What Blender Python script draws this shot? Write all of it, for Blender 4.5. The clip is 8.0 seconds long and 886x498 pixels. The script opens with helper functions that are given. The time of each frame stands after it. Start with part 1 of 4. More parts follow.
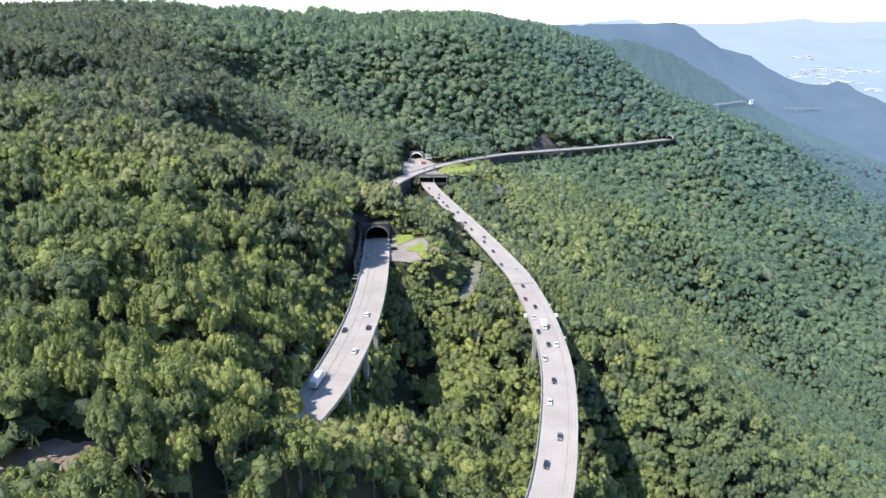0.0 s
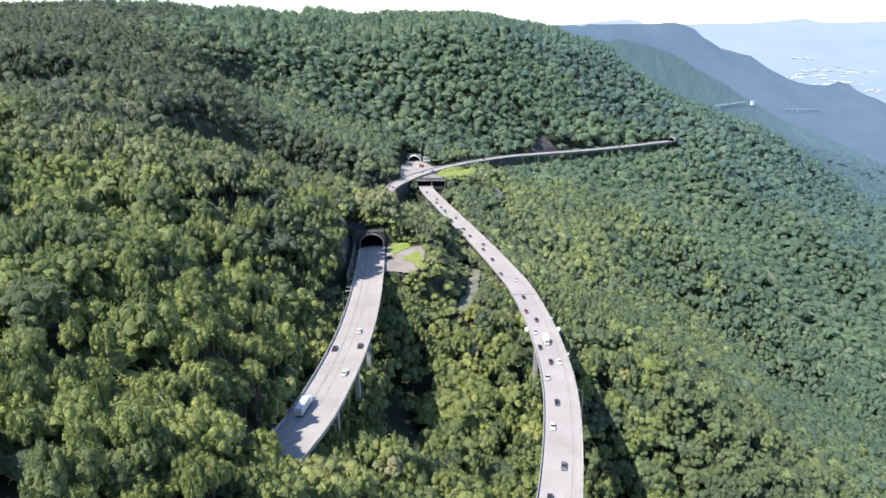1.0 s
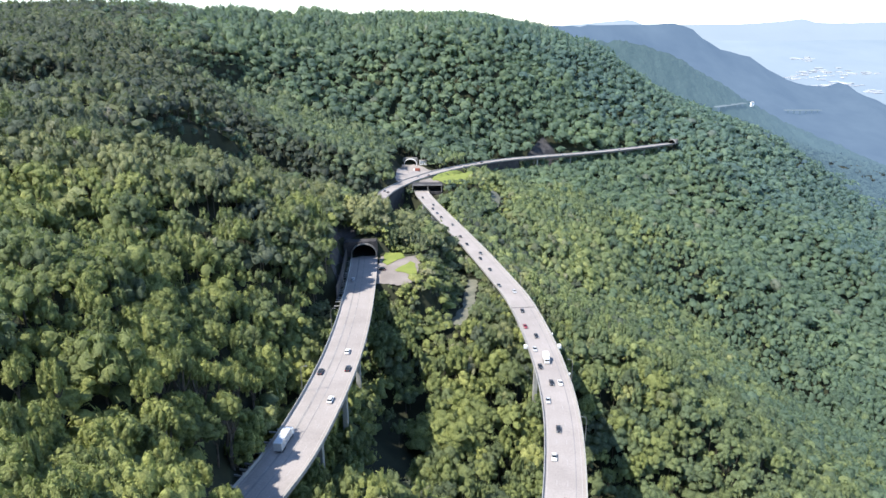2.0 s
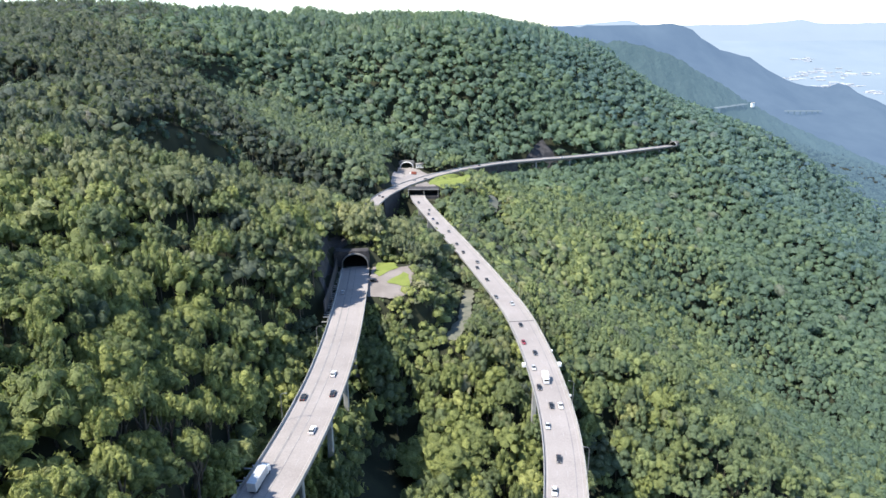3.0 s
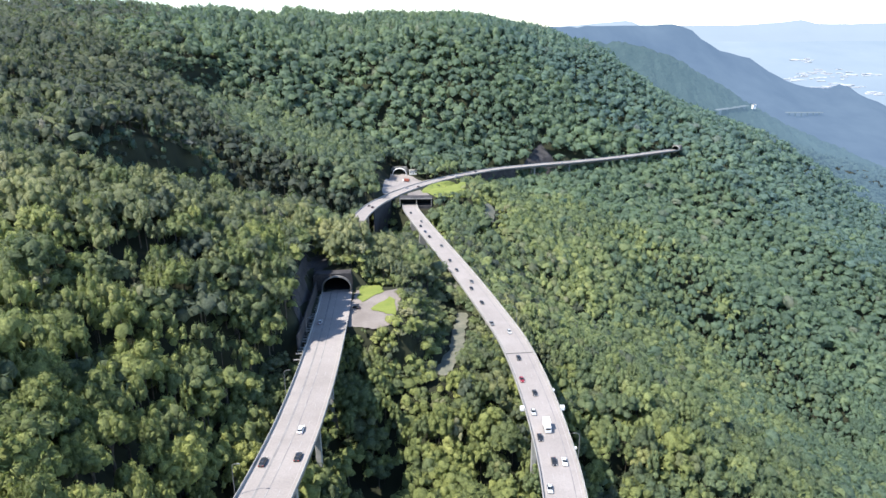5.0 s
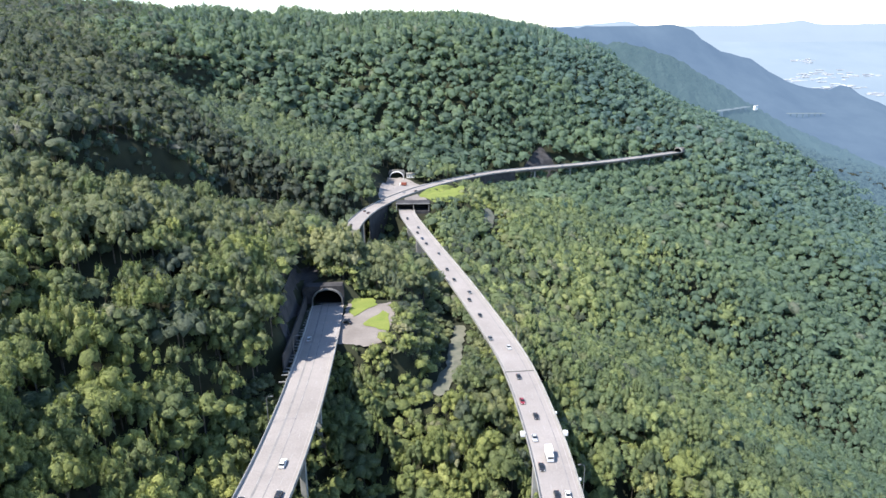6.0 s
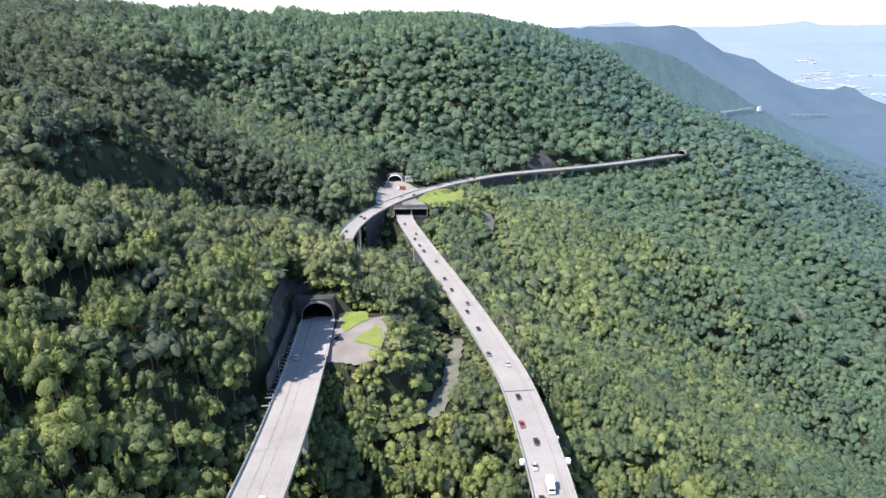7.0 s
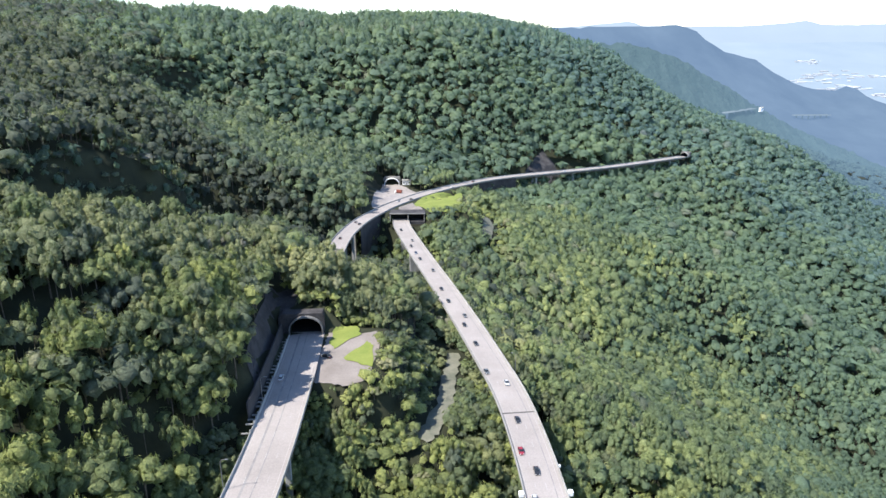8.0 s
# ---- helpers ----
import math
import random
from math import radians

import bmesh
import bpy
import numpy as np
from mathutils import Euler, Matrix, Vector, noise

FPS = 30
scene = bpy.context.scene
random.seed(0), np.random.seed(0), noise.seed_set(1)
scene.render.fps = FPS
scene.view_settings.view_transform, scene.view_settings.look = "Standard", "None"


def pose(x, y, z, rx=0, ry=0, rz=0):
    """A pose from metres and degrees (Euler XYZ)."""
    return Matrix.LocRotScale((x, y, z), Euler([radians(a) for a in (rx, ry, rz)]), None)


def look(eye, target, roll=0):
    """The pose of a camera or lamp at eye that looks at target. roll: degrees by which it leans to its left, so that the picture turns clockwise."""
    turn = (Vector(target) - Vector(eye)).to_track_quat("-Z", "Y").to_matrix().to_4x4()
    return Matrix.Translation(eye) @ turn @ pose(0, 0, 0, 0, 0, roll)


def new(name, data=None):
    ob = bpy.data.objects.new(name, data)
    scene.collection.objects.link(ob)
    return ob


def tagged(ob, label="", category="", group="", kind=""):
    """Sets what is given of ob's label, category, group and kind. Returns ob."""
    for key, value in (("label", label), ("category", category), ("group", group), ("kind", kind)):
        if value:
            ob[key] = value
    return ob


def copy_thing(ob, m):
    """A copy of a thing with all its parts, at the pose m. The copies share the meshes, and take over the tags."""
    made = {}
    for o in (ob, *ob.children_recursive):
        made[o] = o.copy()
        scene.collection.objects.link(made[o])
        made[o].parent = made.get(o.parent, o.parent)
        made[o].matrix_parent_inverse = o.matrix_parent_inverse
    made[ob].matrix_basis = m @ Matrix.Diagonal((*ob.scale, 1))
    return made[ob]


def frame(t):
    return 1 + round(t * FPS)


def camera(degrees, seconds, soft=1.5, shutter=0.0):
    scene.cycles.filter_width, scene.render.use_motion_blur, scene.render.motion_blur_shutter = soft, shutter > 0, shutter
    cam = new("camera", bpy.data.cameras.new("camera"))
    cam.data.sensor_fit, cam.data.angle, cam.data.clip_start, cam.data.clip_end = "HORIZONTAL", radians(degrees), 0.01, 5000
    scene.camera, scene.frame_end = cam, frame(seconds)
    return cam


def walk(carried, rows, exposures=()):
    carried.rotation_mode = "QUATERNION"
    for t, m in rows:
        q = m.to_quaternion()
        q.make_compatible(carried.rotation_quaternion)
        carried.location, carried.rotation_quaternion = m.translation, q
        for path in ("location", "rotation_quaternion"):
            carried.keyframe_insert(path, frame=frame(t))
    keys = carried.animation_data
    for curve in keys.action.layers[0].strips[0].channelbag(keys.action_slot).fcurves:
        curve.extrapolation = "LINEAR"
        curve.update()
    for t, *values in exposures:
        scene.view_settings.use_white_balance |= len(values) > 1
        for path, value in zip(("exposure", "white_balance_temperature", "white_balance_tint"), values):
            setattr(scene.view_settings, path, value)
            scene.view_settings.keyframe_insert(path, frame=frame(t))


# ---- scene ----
# ---- camera ----
cam = camera(67.7, 8.0, soft=1.5)
PATH = [
    (0.0, (0.489, -0.035, 299.80), (0.486, 1.863, 299.168), -0.2),
    (0.5, (1.09, 8.405, 299.72), (1.087, 10.303, 299.089), -0.2),
    (1.0, (1.71, 16.807, 299.72), (1.709, 18.705, 299.089), -0.2),
    (1.5, (2.416, 25.892, 299.70), (2.418, 27.79, 299.07), -0.2),
    (3.0, (6.082, 52.633, 299.60), (6.089, 54.532, 298.972), -0.2),
    (3.5, (7.006, 61.656, 299.55), (7.014, 63.555, 298.922), -0.2),
    (4.0, (8.072, 70.721, 299.52), (8.079, 72.62, 298.893), -0.2),
    (4.5, (9.333, 79.624, 299.44), (9.344, 81.524, 298.813), -0.2),
    (6.0, (12.175, 105.677, 299.36), (12.189, 107.576, 298.735), -0.2),
    (6.5, (13.591, 114.044, 299.27), (13.604, 115.944, 298.645), -0.2),
    (7.0, (14.938, 122.235, 299.25), (14.947, 124.135, 298.626), -0.2),
    (7.5, (15.935, 130.38, 299.27), (15.942, 132.28, 298.646), -0.2),
    (8.0, (17.217, 139.05, 299.18), (17.226, 140.951, 298.556), -0.2),
]
EXPOSURE = 1.24
walk(cam, [(t, look(eye, target, roll)) for t, eye, target, roll in PATH], [(0.0, EXPOSURE), (8.0, EXPOSURE)])

# ---- light ----
LIGHT = Vector((0.62, 0.30, -1.0)).normalized()  # the way the sunlight travels
ELEVATION = math.asin(-LIGHT.z)
AZIMUTH = math.atan2(-LIGHT.x, -LIGHT.y)
world = bpy.data.worlds.new("sky")
scene.world = world
world.use_nodes = True
sky = world.node_tree.nodes.new("ShaderNodeTexSky")
sky.sky_type, sky.sun_disc = "NISHITA", False
sky.sun_elevation, sky.sun_rotation = ELEVATION, AZIMUTH
sky.altitude, sky.air_density, sky.dust_density, sky.ozone_density = 700, 1.0, 0.3, 4.0
back = world.node_tree.nodes["Background"]
world.node_tree.links.new(sky.outputs[0], back.inputs[0])
back.inputs[1].default_value = 0.15
sun = new("sun", bpy.data.lights.new("sun", "SUN"))
sun.data.energy, sun.data.angle, sun.data.color = 4.5, radians(0.53), (1.0, 0.955, 0.88)
sun.rotation_mode = "QUATERNION"
sun.rotation_quaternion = LIGHT.to_track_quat("-Z", "Y")
sun.location = (0, 0, 600)


# ---- materials ----
class Mat:
    """A node material with short ways to add nodes."""

    def __init__(self, name, roughness=0.8, metal=0.0, specular=0.5):
        self.m = bpy.data.materials.new(name)
        self.m.use_nodes = True
        self.t = self.m.node_tree
        self.bsdf = self.t.nodes["Principled BSDF"]
        self.bsdf.inputs["Roughness"].default_value = roughness
        self.bsdf.inputs["Metallic"].default_value = metal
        self.bsdf.inputs["Specular IOR Level"].default_value = specular

    def node(self, kind, **inputs):
        n = self.t.nodes.new(kind)
        for k, v in inputs.items():
            n.inputs[k.replace("_", " ")].default_value = v
        return n

    def link(self, a, b):
        self.t.links.new(a, b)

    def noise(self, scale, detail=4.0, rough=0.55, coords="Object"):
        n = self.node("ShaderNodeTexNoise", Scale=scale, Detail=detail, Roughness=rough)
        if coords == "World":
            self.link(self.node("ShaderNodeNewGeometry").outputs["Position"], n.inputs["Vector"])
        else:
            self.link(self.node("ShaderNodeTexCoord").outputs[coords], n.inputs["Vector"])
        return n.outputs["Fac"]

    def ramp(self, fac, stops):
        r = self.node("ShaderNodeValToRGB")
        e = r.color_ramp.elements
        while len(e) < len(stops):
            e.new(0.5)
        for i, (p, c) in enumerate(stops):
            e[i].position, e[i].color = p, (*c, 1)
        self.link(fac, r.inputs["Fac"])
        return r.outputs["Color"]

    def mix(self, fac, a, b, mode="MIX"):
        n = self.node("ShaderNodeMix")
        n.data_type, n.blend_type = "RGBA", mode
        for value, socket in ((fac, n.inputs[0]), (a, n.inputs[6]), (b, n.inputs[7])):
            if isinstance(value, (int, float)):
                socket.default_value = value
            elif isinstance(value, tuple):
                socket.default_value = (*value, 1)
            else:
                self.link(value, socket)
        return n.outputs[2]

    def bump(self, fac, strength, distance):
        b = self.node("ShaderNodeBump", Strength=strength, Distance=distance)
        self.link(fac, b.inputs["Height"])
        self.link(b.outputs["Normal"], self.bsdf.inputs["Normal"])

    def colour(self, c):
        if isinstance(c, tuple):
            self.bsdf.inputs["Base Color"].default_value = (*c, 1)
        else:
            self.link(c, self.bsdf.inputs["Base Color"])
        return self


def grainy(name, a, b, scale, fine, roughness=0.85, relief=0.3, coords="World", specular=0.3, metal=0.0):
    """Two tones blended by a broad and a fine noise, with relief."""
    m = Mat(name, roughness, metal, specular)
    broad, grain = m.noise(scale, 5, 0.6, coords), m.noise(fine, 3, 0.6, coords)
    c = m.mix(m.ramp(broad, [(0.35, (0, 0, 0)), (0.65, (1, 1, 1))]), a, b)
    c = m.mix(0.35, c, m.ramp(grain, [(0.3, (0.35, 0.35, 0.35)), (0.7, (0.65, 0.65, 0.65))]), "OVERLAY")
    m.colour(c)
    m.bump(grain, relief, 0.05)
    return m.m


def foliage(name, palette, gloss=0.25, thin=0.30, vary=0.6):
    """Leaves: the tone of a tree picks its green, islands and noise vary it."""
    m = Mat(name, 0.55, 0.0, gloss)
    tone = m.node("ShaderNodeAttribute")
    tone.attribute_name = "tone"
    geo = m.node("ShaderNodeNewGeometry")
    c = m.ramp(tone.outputs["Fac"], palette)
    island = m.ramp(geo.outputs["Random Per Island"], [(0.0, (0.38, 0.40, 0.39)), (1.0, (0.63, 0.62, 0.57))])
    c = m.mix(vary, c, island, "OVERLAY")
    stand = m.ramp(m.noise(0.012, 3, 0.6, "World"), [(0.35, (0.42, 0.45, 0.46)), (0.68, (0.64, 0.62, 0.54))])
    c = m.mix(0.6, c, stand, "OVERLAY")
    m.colour(c)
    leaf = m.noise(1.5, 3, 0.75, "World")
    m.bump(leaf, 1.0, 1.0)
    c = m.mix(0.75, c, m.ramp(leaf, [(0.34, (0.27, 0.28, 0.29)), (0.66, (0.73, 0.72, 0.68))]), "OVERLAY")
    m.colour(c)
    glow = m.node("ShaderNodeBsdfTranslucent")
    m.link(m.mix(0.5, c, (0.22, 0.30, 0.05)), glow.inputs["Color"])
    both = m.node("ShaderNodeMixShader", Fac=thin)
    m.link(m.bsdf.outputs[0], both.inputs[1])
    m.link(glow.outputs[0], both.inputs[2])
    m.link(both.outputs[0], m.t.nodes["Material Output"].inputs["Surface"])
    return m.m


GREENS = [(0.0, (0.101, 0.127, 0.079)), (0.30, (0.149, 0.181, 0.090)), (0.58, (0.205, 0.233, 0.094)), (0.82, (0.260, 0.284, 0.110)), (0.92, (0.319, 0.339, 0.127)), (0.992, (0.251, 0.247, 0.164))]
# Hill and slope greens shifted blue: distance haze put into the base colour.
HAZE_HILL_GREENS = [(0, (0.104, 0.154, 0.132)), (0.4, (0.138, 0.196, 0.158)), (0.7, (0.169, 0.233, 0.166)), (0.92, (0.213, 0.274, 0.170)), (0.992, (0.216, 0.243, 0.203))]
HAZE_COOL_GREENS = [(0, (0.119, 0.175, 0.139)), (0.4, (0.145, 0.209, 0.162)), (0.7, (0.169, 0.237, 0.165)), (0.92, (0.201, 0.264, 0.168)), (0.97, (0.204, 0.226, 0.190))]
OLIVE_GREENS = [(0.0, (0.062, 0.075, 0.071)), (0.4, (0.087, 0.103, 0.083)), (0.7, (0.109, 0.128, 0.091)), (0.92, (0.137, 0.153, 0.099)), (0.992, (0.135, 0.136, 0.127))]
# Near greens with a share of the slope's haze tint mixed in.
FRESH_HAZED_GREENS = [(p, tuple(0.70 * u + 0.38 * v for u, v in zip(a, b))) for (p, a), (q, b) in zip(GREENS, HAZE_COOL_GREENS[:1] + HAZE_COOL_GREENS)]
# Still more blue added as haze for the farthest trees.
HAZY_GREENS = [(p, (a[0] * 0.93 + 0.004, a[1] * 0.97 + 0.010, a[2] * 1.02 + 0.046)) for p, a in HAZE_COOL_GREENS]
# Near greens dulled and blued: haze over the spur, kept in the colour.
MUTED_HAZED_GREENS = [(p, (a[0] * 0.84, a[1] * 0.82, a[2] * 1.14)) for p, a in GREENS]
DUSK_GREENS = [(p, tuple(0.55 * u + 0.45 * v for u, v in zip(a, b))) for (p, a), (q, b) in zip(HAZE_HILL_GREENS, MUTED_HAZED_GREENS)]
LEAVES = foliage("broadleaf_foliage", GREENS, 0.25, 0.30, 0.9)
HAZE_HILL_LEAVES = foliage("haze_tinted_hill_foliage", HAZE_HILL_GREENS, 0.25, 0.46)
DUSK_LEAVES = foliage("dusky_hazed_foliage", DUSK_GREENS, 0.25, 0.40)
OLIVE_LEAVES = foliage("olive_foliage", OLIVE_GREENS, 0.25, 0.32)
FRESH_HAZED_LEAVES = foliage("fresh_hazed_foliage", FRESH_HAZED_GREENS, 0.25, 0.38, 0.65)
HAZY_LEAVES = foliage("haze_tinted_far_foliage", HAZY_GREENS, 0.2, 0.50)
MUTED_HAZED_LEAVES = foliage("muted_hazed_foliage", MUTED_HAZED_GREENS, 0.25, 0.30, 0.8)
HAZE_COOL_LEAVES = foliage("haze_tinted_slope_foliage", HAZE_COOL_GREENS, 0.25, 0.48)
BARK = grainy("bark", (0.055, 0.047, 0.036), (0.12, 0.105, 0.088), 0.6, 6.0, 0.9, 0.6)
# Leaf litter, its base colour darkened for the shade beneath the trees.
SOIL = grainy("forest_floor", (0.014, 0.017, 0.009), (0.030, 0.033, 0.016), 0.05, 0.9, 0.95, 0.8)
ROCK = grainy("bare_rock", (0.12, 0.088, 0.072), (0.22, 0.168, 0.142), 0.25, 2.0, 0.9, 0.7)
# Dark shotcrete, made darker still for the shade on walls and cutting.
SHADE_DARK_ROCK = grainy("shade_darkened_shotcrete", (0.028, 0.027, 0.030), (0.058, 0.055, 0.058), 0.15, 1.2, 0.9, 0.6)
GRASS = grainy("mown_grass", (0.13, 0.165, 0.035), (0.18, 0.205, 0.050), 0.12, 3.0, 0.9, 0.5)
TRACK = grainy("dirt_track", (0.095, 0.100, 0.075), (0.150, 0.146, 0.112), 0.2, 2.5, 0.95, 0.5)
CONCRETE = grainy("weathered_concrete", (0.22, 0.215, 0.205), (0.31, 0.305, 0.29), 0.15, 2.5, 0.85, 0.25)
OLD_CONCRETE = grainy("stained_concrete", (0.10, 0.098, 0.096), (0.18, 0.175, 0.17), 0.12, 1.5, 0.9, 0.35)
PAVING = grainy("concrete_pavement", (0.230, 0.205, 0.192), (0.278, 0.250, 0.236), 0.06, 1.8, 0.8, 0.15)
APRON = grainy("worn_asphalt_apron", (0.165, 0.143, 0.130), (0.218, 0.192, 0.176), 0.08, 1.5, 0.9, 0.2)
SEAM = grainy("tyre_darkened_seam", (0.16, 0.15, 0.147), (0.22, 0.21, 0.205), 0.2, 2.0, 0.85, 0.1)
JOINT = grainy("expansion_joint_rubber", (0.045, 0.042, 0.040), (0.085, 0.080, 0.075), 0.5, 3.0, 0.7, 0.2)
PAINT = grainy("worn_road_paint", (0.27, 0.255, 0.245), (0.33, 0.315, 0.305), 0.5, 4.0, 0.6, 0.1)
STEEL = grainy("galvanised_steel", (0.17, 0.175, 0.18), (0.25, 0.255, 0.26), 0.5, 5.0, 0.6, 0.1, metal=0.5)
WHITE = grainy("white_enamel", (0.76, 0.76, 0.75), (0.82, 0.82, 0.81), 0.4, 4.0, 0.5, 0.05)
# Near black in place of the deep shade inside tunnels.
BORE = grainy("shade_black_tunnel_lining", (0.006, 0.006, 0.006), (0.014, 0.014, 0.013), 0.2, 1.5, 0.9, 0.3)
RUBBER = grainy("tyre_rubber", (0.018, 0.018, 0.018), (0.03, 0.03, 0.03), 2.0, 9.0, 0.8, 0.1, "Object")


def paint(name, c):
    m = Mat(name, 0.3, 0.0, 0.5)
    m.colour(m.mix(m.ramp(m.noise(1.5, 3), [(0.4, (0, 0, 0)), (0.6, (1, 1, 1))]), c, tuple(v * 0.88 for v in c)))
    m.bsdf.inputs["Coat Weight"].default_value = 0.4
    return m.m


RUST_PAINT = paint("dull_red_car_paint", (0.22, 0.06, 0.04))
GLASS = Mat("tinted_window_glass", 0.08, 0.0, 0.6).colour((0.015, 0.018, 0.02)).m
LAMP_LENS = Mat("clear_lamp_lens", 0.15).colour((0.7, 0.7, 0.68)).m
RED_LENS = Mat("red_lamp_lens", 0.2).colour((0.35, 0.02, 0.02)).m
BLACK_PAINT, GREY_PAINT = paint("black_car_paint", (0.02, 0.02, 0.022)), paint("grey_car_paint", (0.09, 0.095, 0.10))
SILVER_PAINT, WHITE_PAINT = paint("silver_car_paint", (0.42, 0.43, 0.44)), paint("white_car_paint", (0.75, 0.75, 0.74))
RED_PAINT, BLUE_PAINT = paint("red_car_paint", (0.22, 0.02, 0.03)), paint("dark_blue_car_paint", (0.03, 0.05, 0.10))

# ---- the lie of the land ----
BASE = [179.82, -172.13, -84.4, 52.05]
# hills and hollows: x, y, height, breadth
FAR_RANGES = [
    (900, -100, -48.2, 280), (1100, 600, -55.4, 280), (-500, 1700, -131.9, 280), (400, 2000, 85.6, 280), (-200, 2100, -35.9, 280), (1200, 2600, 48.4, 280),
    (-300, 2600, -77.4, 280), (600, 2700, 56.8, 280), (-500, -200, -69.8, 150), (500, 200, -56.9, 150), (500, 600, -90.7, 150), (-600, 600, -22.7, 150),
    (-600, 900, -48.0, 150), (800, 1000, -64.1, 150), (-700, 1100, -77.4, 150), (1000, 1100, -14.9, 150), (200, 1300, 100.6, 150), (-500, 1300, -46.2, 150),
    (1100, 1300, -30.5, 150), (800, 1300, -4.5, 150), (-700, 1400, -43.1, 150), (500, 1500, 50.3, 150), (-100, 1500, 13.3, 150), (200, 1600, 60.4, 150),
    (700, 1800, 23.7, 150),
]
HILLSIDES = [
    (900, 2100, 27.2, 150), (1300, 2200, 21.2, 150), (700, 2300, 13.0, 150), (100, 2400, 27.9, 150), (300, 2600, 14.5, 150), (1400, 2800, 25.7, 150),
    (200, 2800, 29.1, 150), (20, 0, 31.7, 85), (-160, 0, 18.9, 85), (-280, 120, 21.0, 85), (-100, 660, -49.8, 85), (260, 660, -30.2, 85),
    (-280, 720, -16.7, 85), (680, 780, -31.5, 85), (-100, 840, -68.0, 85), (560, 840, -35.1, 85), (80, 900, -47.2, 85), (380, 900, -20.5, 85),
    (-220, 900, -13.3, 85), (440, 960, -11.4, 85), (80, 1020, 28.9, 85), (-400, 1080, -20.6, 85), (20, 1140, 39.2, 85), (-160, 1140, 14.5, 85),
    (500, 1200, 16.8, 85),
]
SPURS = [
    (380, 1200, 17.5, 85), (-100, 1260, 15.2, 85), (80, 1260, 31.7, 85), (-280, 1260, -22.5, 85), (-90, 110, 31.5, 50), (-150, 230, 25.0, 50),
    (300, 290, -9.4, 50), (-210, 350, 16.7, 50), (-90, 380, 26.2, 50), (150, 380, 11.3, 50), (300, 380, -8.4, 50), (90, 410, 22.3, 50),
    (390, 410, -7.7, 50), (-210, 500, 8.1, 50), (330, 500, -9.7, 50), (240, 530, -4.9, 50), (390, 710, -9.4, 50), (-120, 740, 14.8, 50),
    (-30, 140, 9.8, 32), (120, 170, 3.7, 32), (-90, 200, 23.0, 32), (-30, 230, -14.4, 32), (0, 260, -4.6, 32), (150, 260, 1.3, 32),
    (-240, 260, 9.5, 32),
]
KNOLLS = [
    (-60, 260, 5.2, 32), (60, 290, -10.2, 32), (-30, 320, -22.8, 32), (-90, 320, 13.0, 32), (30, 320, 12.7, 32), (90, 350, 14.7, 32),
    (0, 380, 19.5, 32), (60, 380, -11.0, 32), (-60, 410, -8.0, 32), (180, 440, 8.4, 32), (-30, 470, 16.9, 32), (30, 470, 3.0, 32),
    (90, 530, -5.1, 32), (0, 560, 6.5, 32), (150, 560, -7.3, 32), (-30, 590, -21.2, 32), (90, 590, -13.6, 32), (360, 590, -10.0, 32),
    (360, 650, -17.4, 32), (-60, 650, -15.7, 32), (-90, 680, 17.3, 32), (30, 680, 4.8, 32), (270, 710, -13.6, 32), (120, 740, -6.4, 32),
    (0, 740, 4.0, 32),
]
SHOULDERS = [
    (190, 1290, 5.6, 85), (290, 1330, 30.0, 85), (380, 1360, 4.1, 85), (470, 1290, 10.7, 85), (500, 1180, 6.6, 60), (590, 1290, 25.9, 85),
    (690, 1330, 20.6, 85), (420, 1050, 8.4, 50), (575, 940, 8.9, 50), (340, 700, -9.0, 60), (-80, 830, 9.7, 45), (-207, 766, -11.0, 45),
    (-247, 512, 21.1, 45), (-311, 711, 11.0, 60), (-149, 334, 7.9, 40), (-69, 350, 5.7, 25), (357, 807, 10.0, 40),
    (-42, 118, 18.8, 26), (-20, 150, 9.0, 24), (-3, 200, 16.5, 22), (-14, 236, 8.4, 20), (162, 325, 14.3, 36), (195, 350, 5.5, 36),
    (-72, 232, 5.9, 24), (20, 300, -4.6, 22),
]


def spline(ctrl, step=3.0):
    """A smooth line through the control points, walked in even steps."""
    p = np.array(ctrl, float)
    p = np.vstack([2 * p[0] - p[1], p, 2 * p[-1] - p[-2]])
    out = []
    for i in range(1, len(p) - 2):
        a, b, c, d = p[i - 1:i + 3]
        for t in np.linspace(0, 1, 24, endpoint=False):
            out.append(0.5 * (2 * b + (c - a) * t + (2 * a - 5 * b + 4 * c - d) * t * t + (3 * b - a - 3 * c + d) * t ** 3))
    out.append(p[-2])
    out = np.array(out)
    s = np.r_[0, np.cumsum(np.linalg.norm(np.diff(out, axis=0), axis=1))]
    n = max(2, int(s[-1] / step))
    u = np.linspace(0, s[-1], n + 1)
    return np.c_[np.interp(u, s, out[:, 0]), np.interp(u, s, out[:, 1])]


def grade_west(y):
    return 171 - 0.055 * (y - 406)


def grade_east(y):
    return 157 - 0.031 * (y - 315)


def grade_north(y):
    return 149 - 0.0628 * (y - 718)


WEST_LINE = spline([(-50.7, 160), (-47.5, 172), (-41.2, 198), (-37.6, 230), (-35.9, 262), (-35.8, 290), (-36.6, 318), (-38.3, 350), (-40.2, 378), (-42.6, 408), (-45.5, 440)])
EAST_LINE = spline([(-40, -90), (-30, 15), (-16, 75), (0, 116), (16.6, 143.7), (33, 170), (47.5, 240), (51.3, 300), (47.8, 370), (38.5, 425), (23.6, 496), (3, 586), (-13, 660), (-17, 692)])
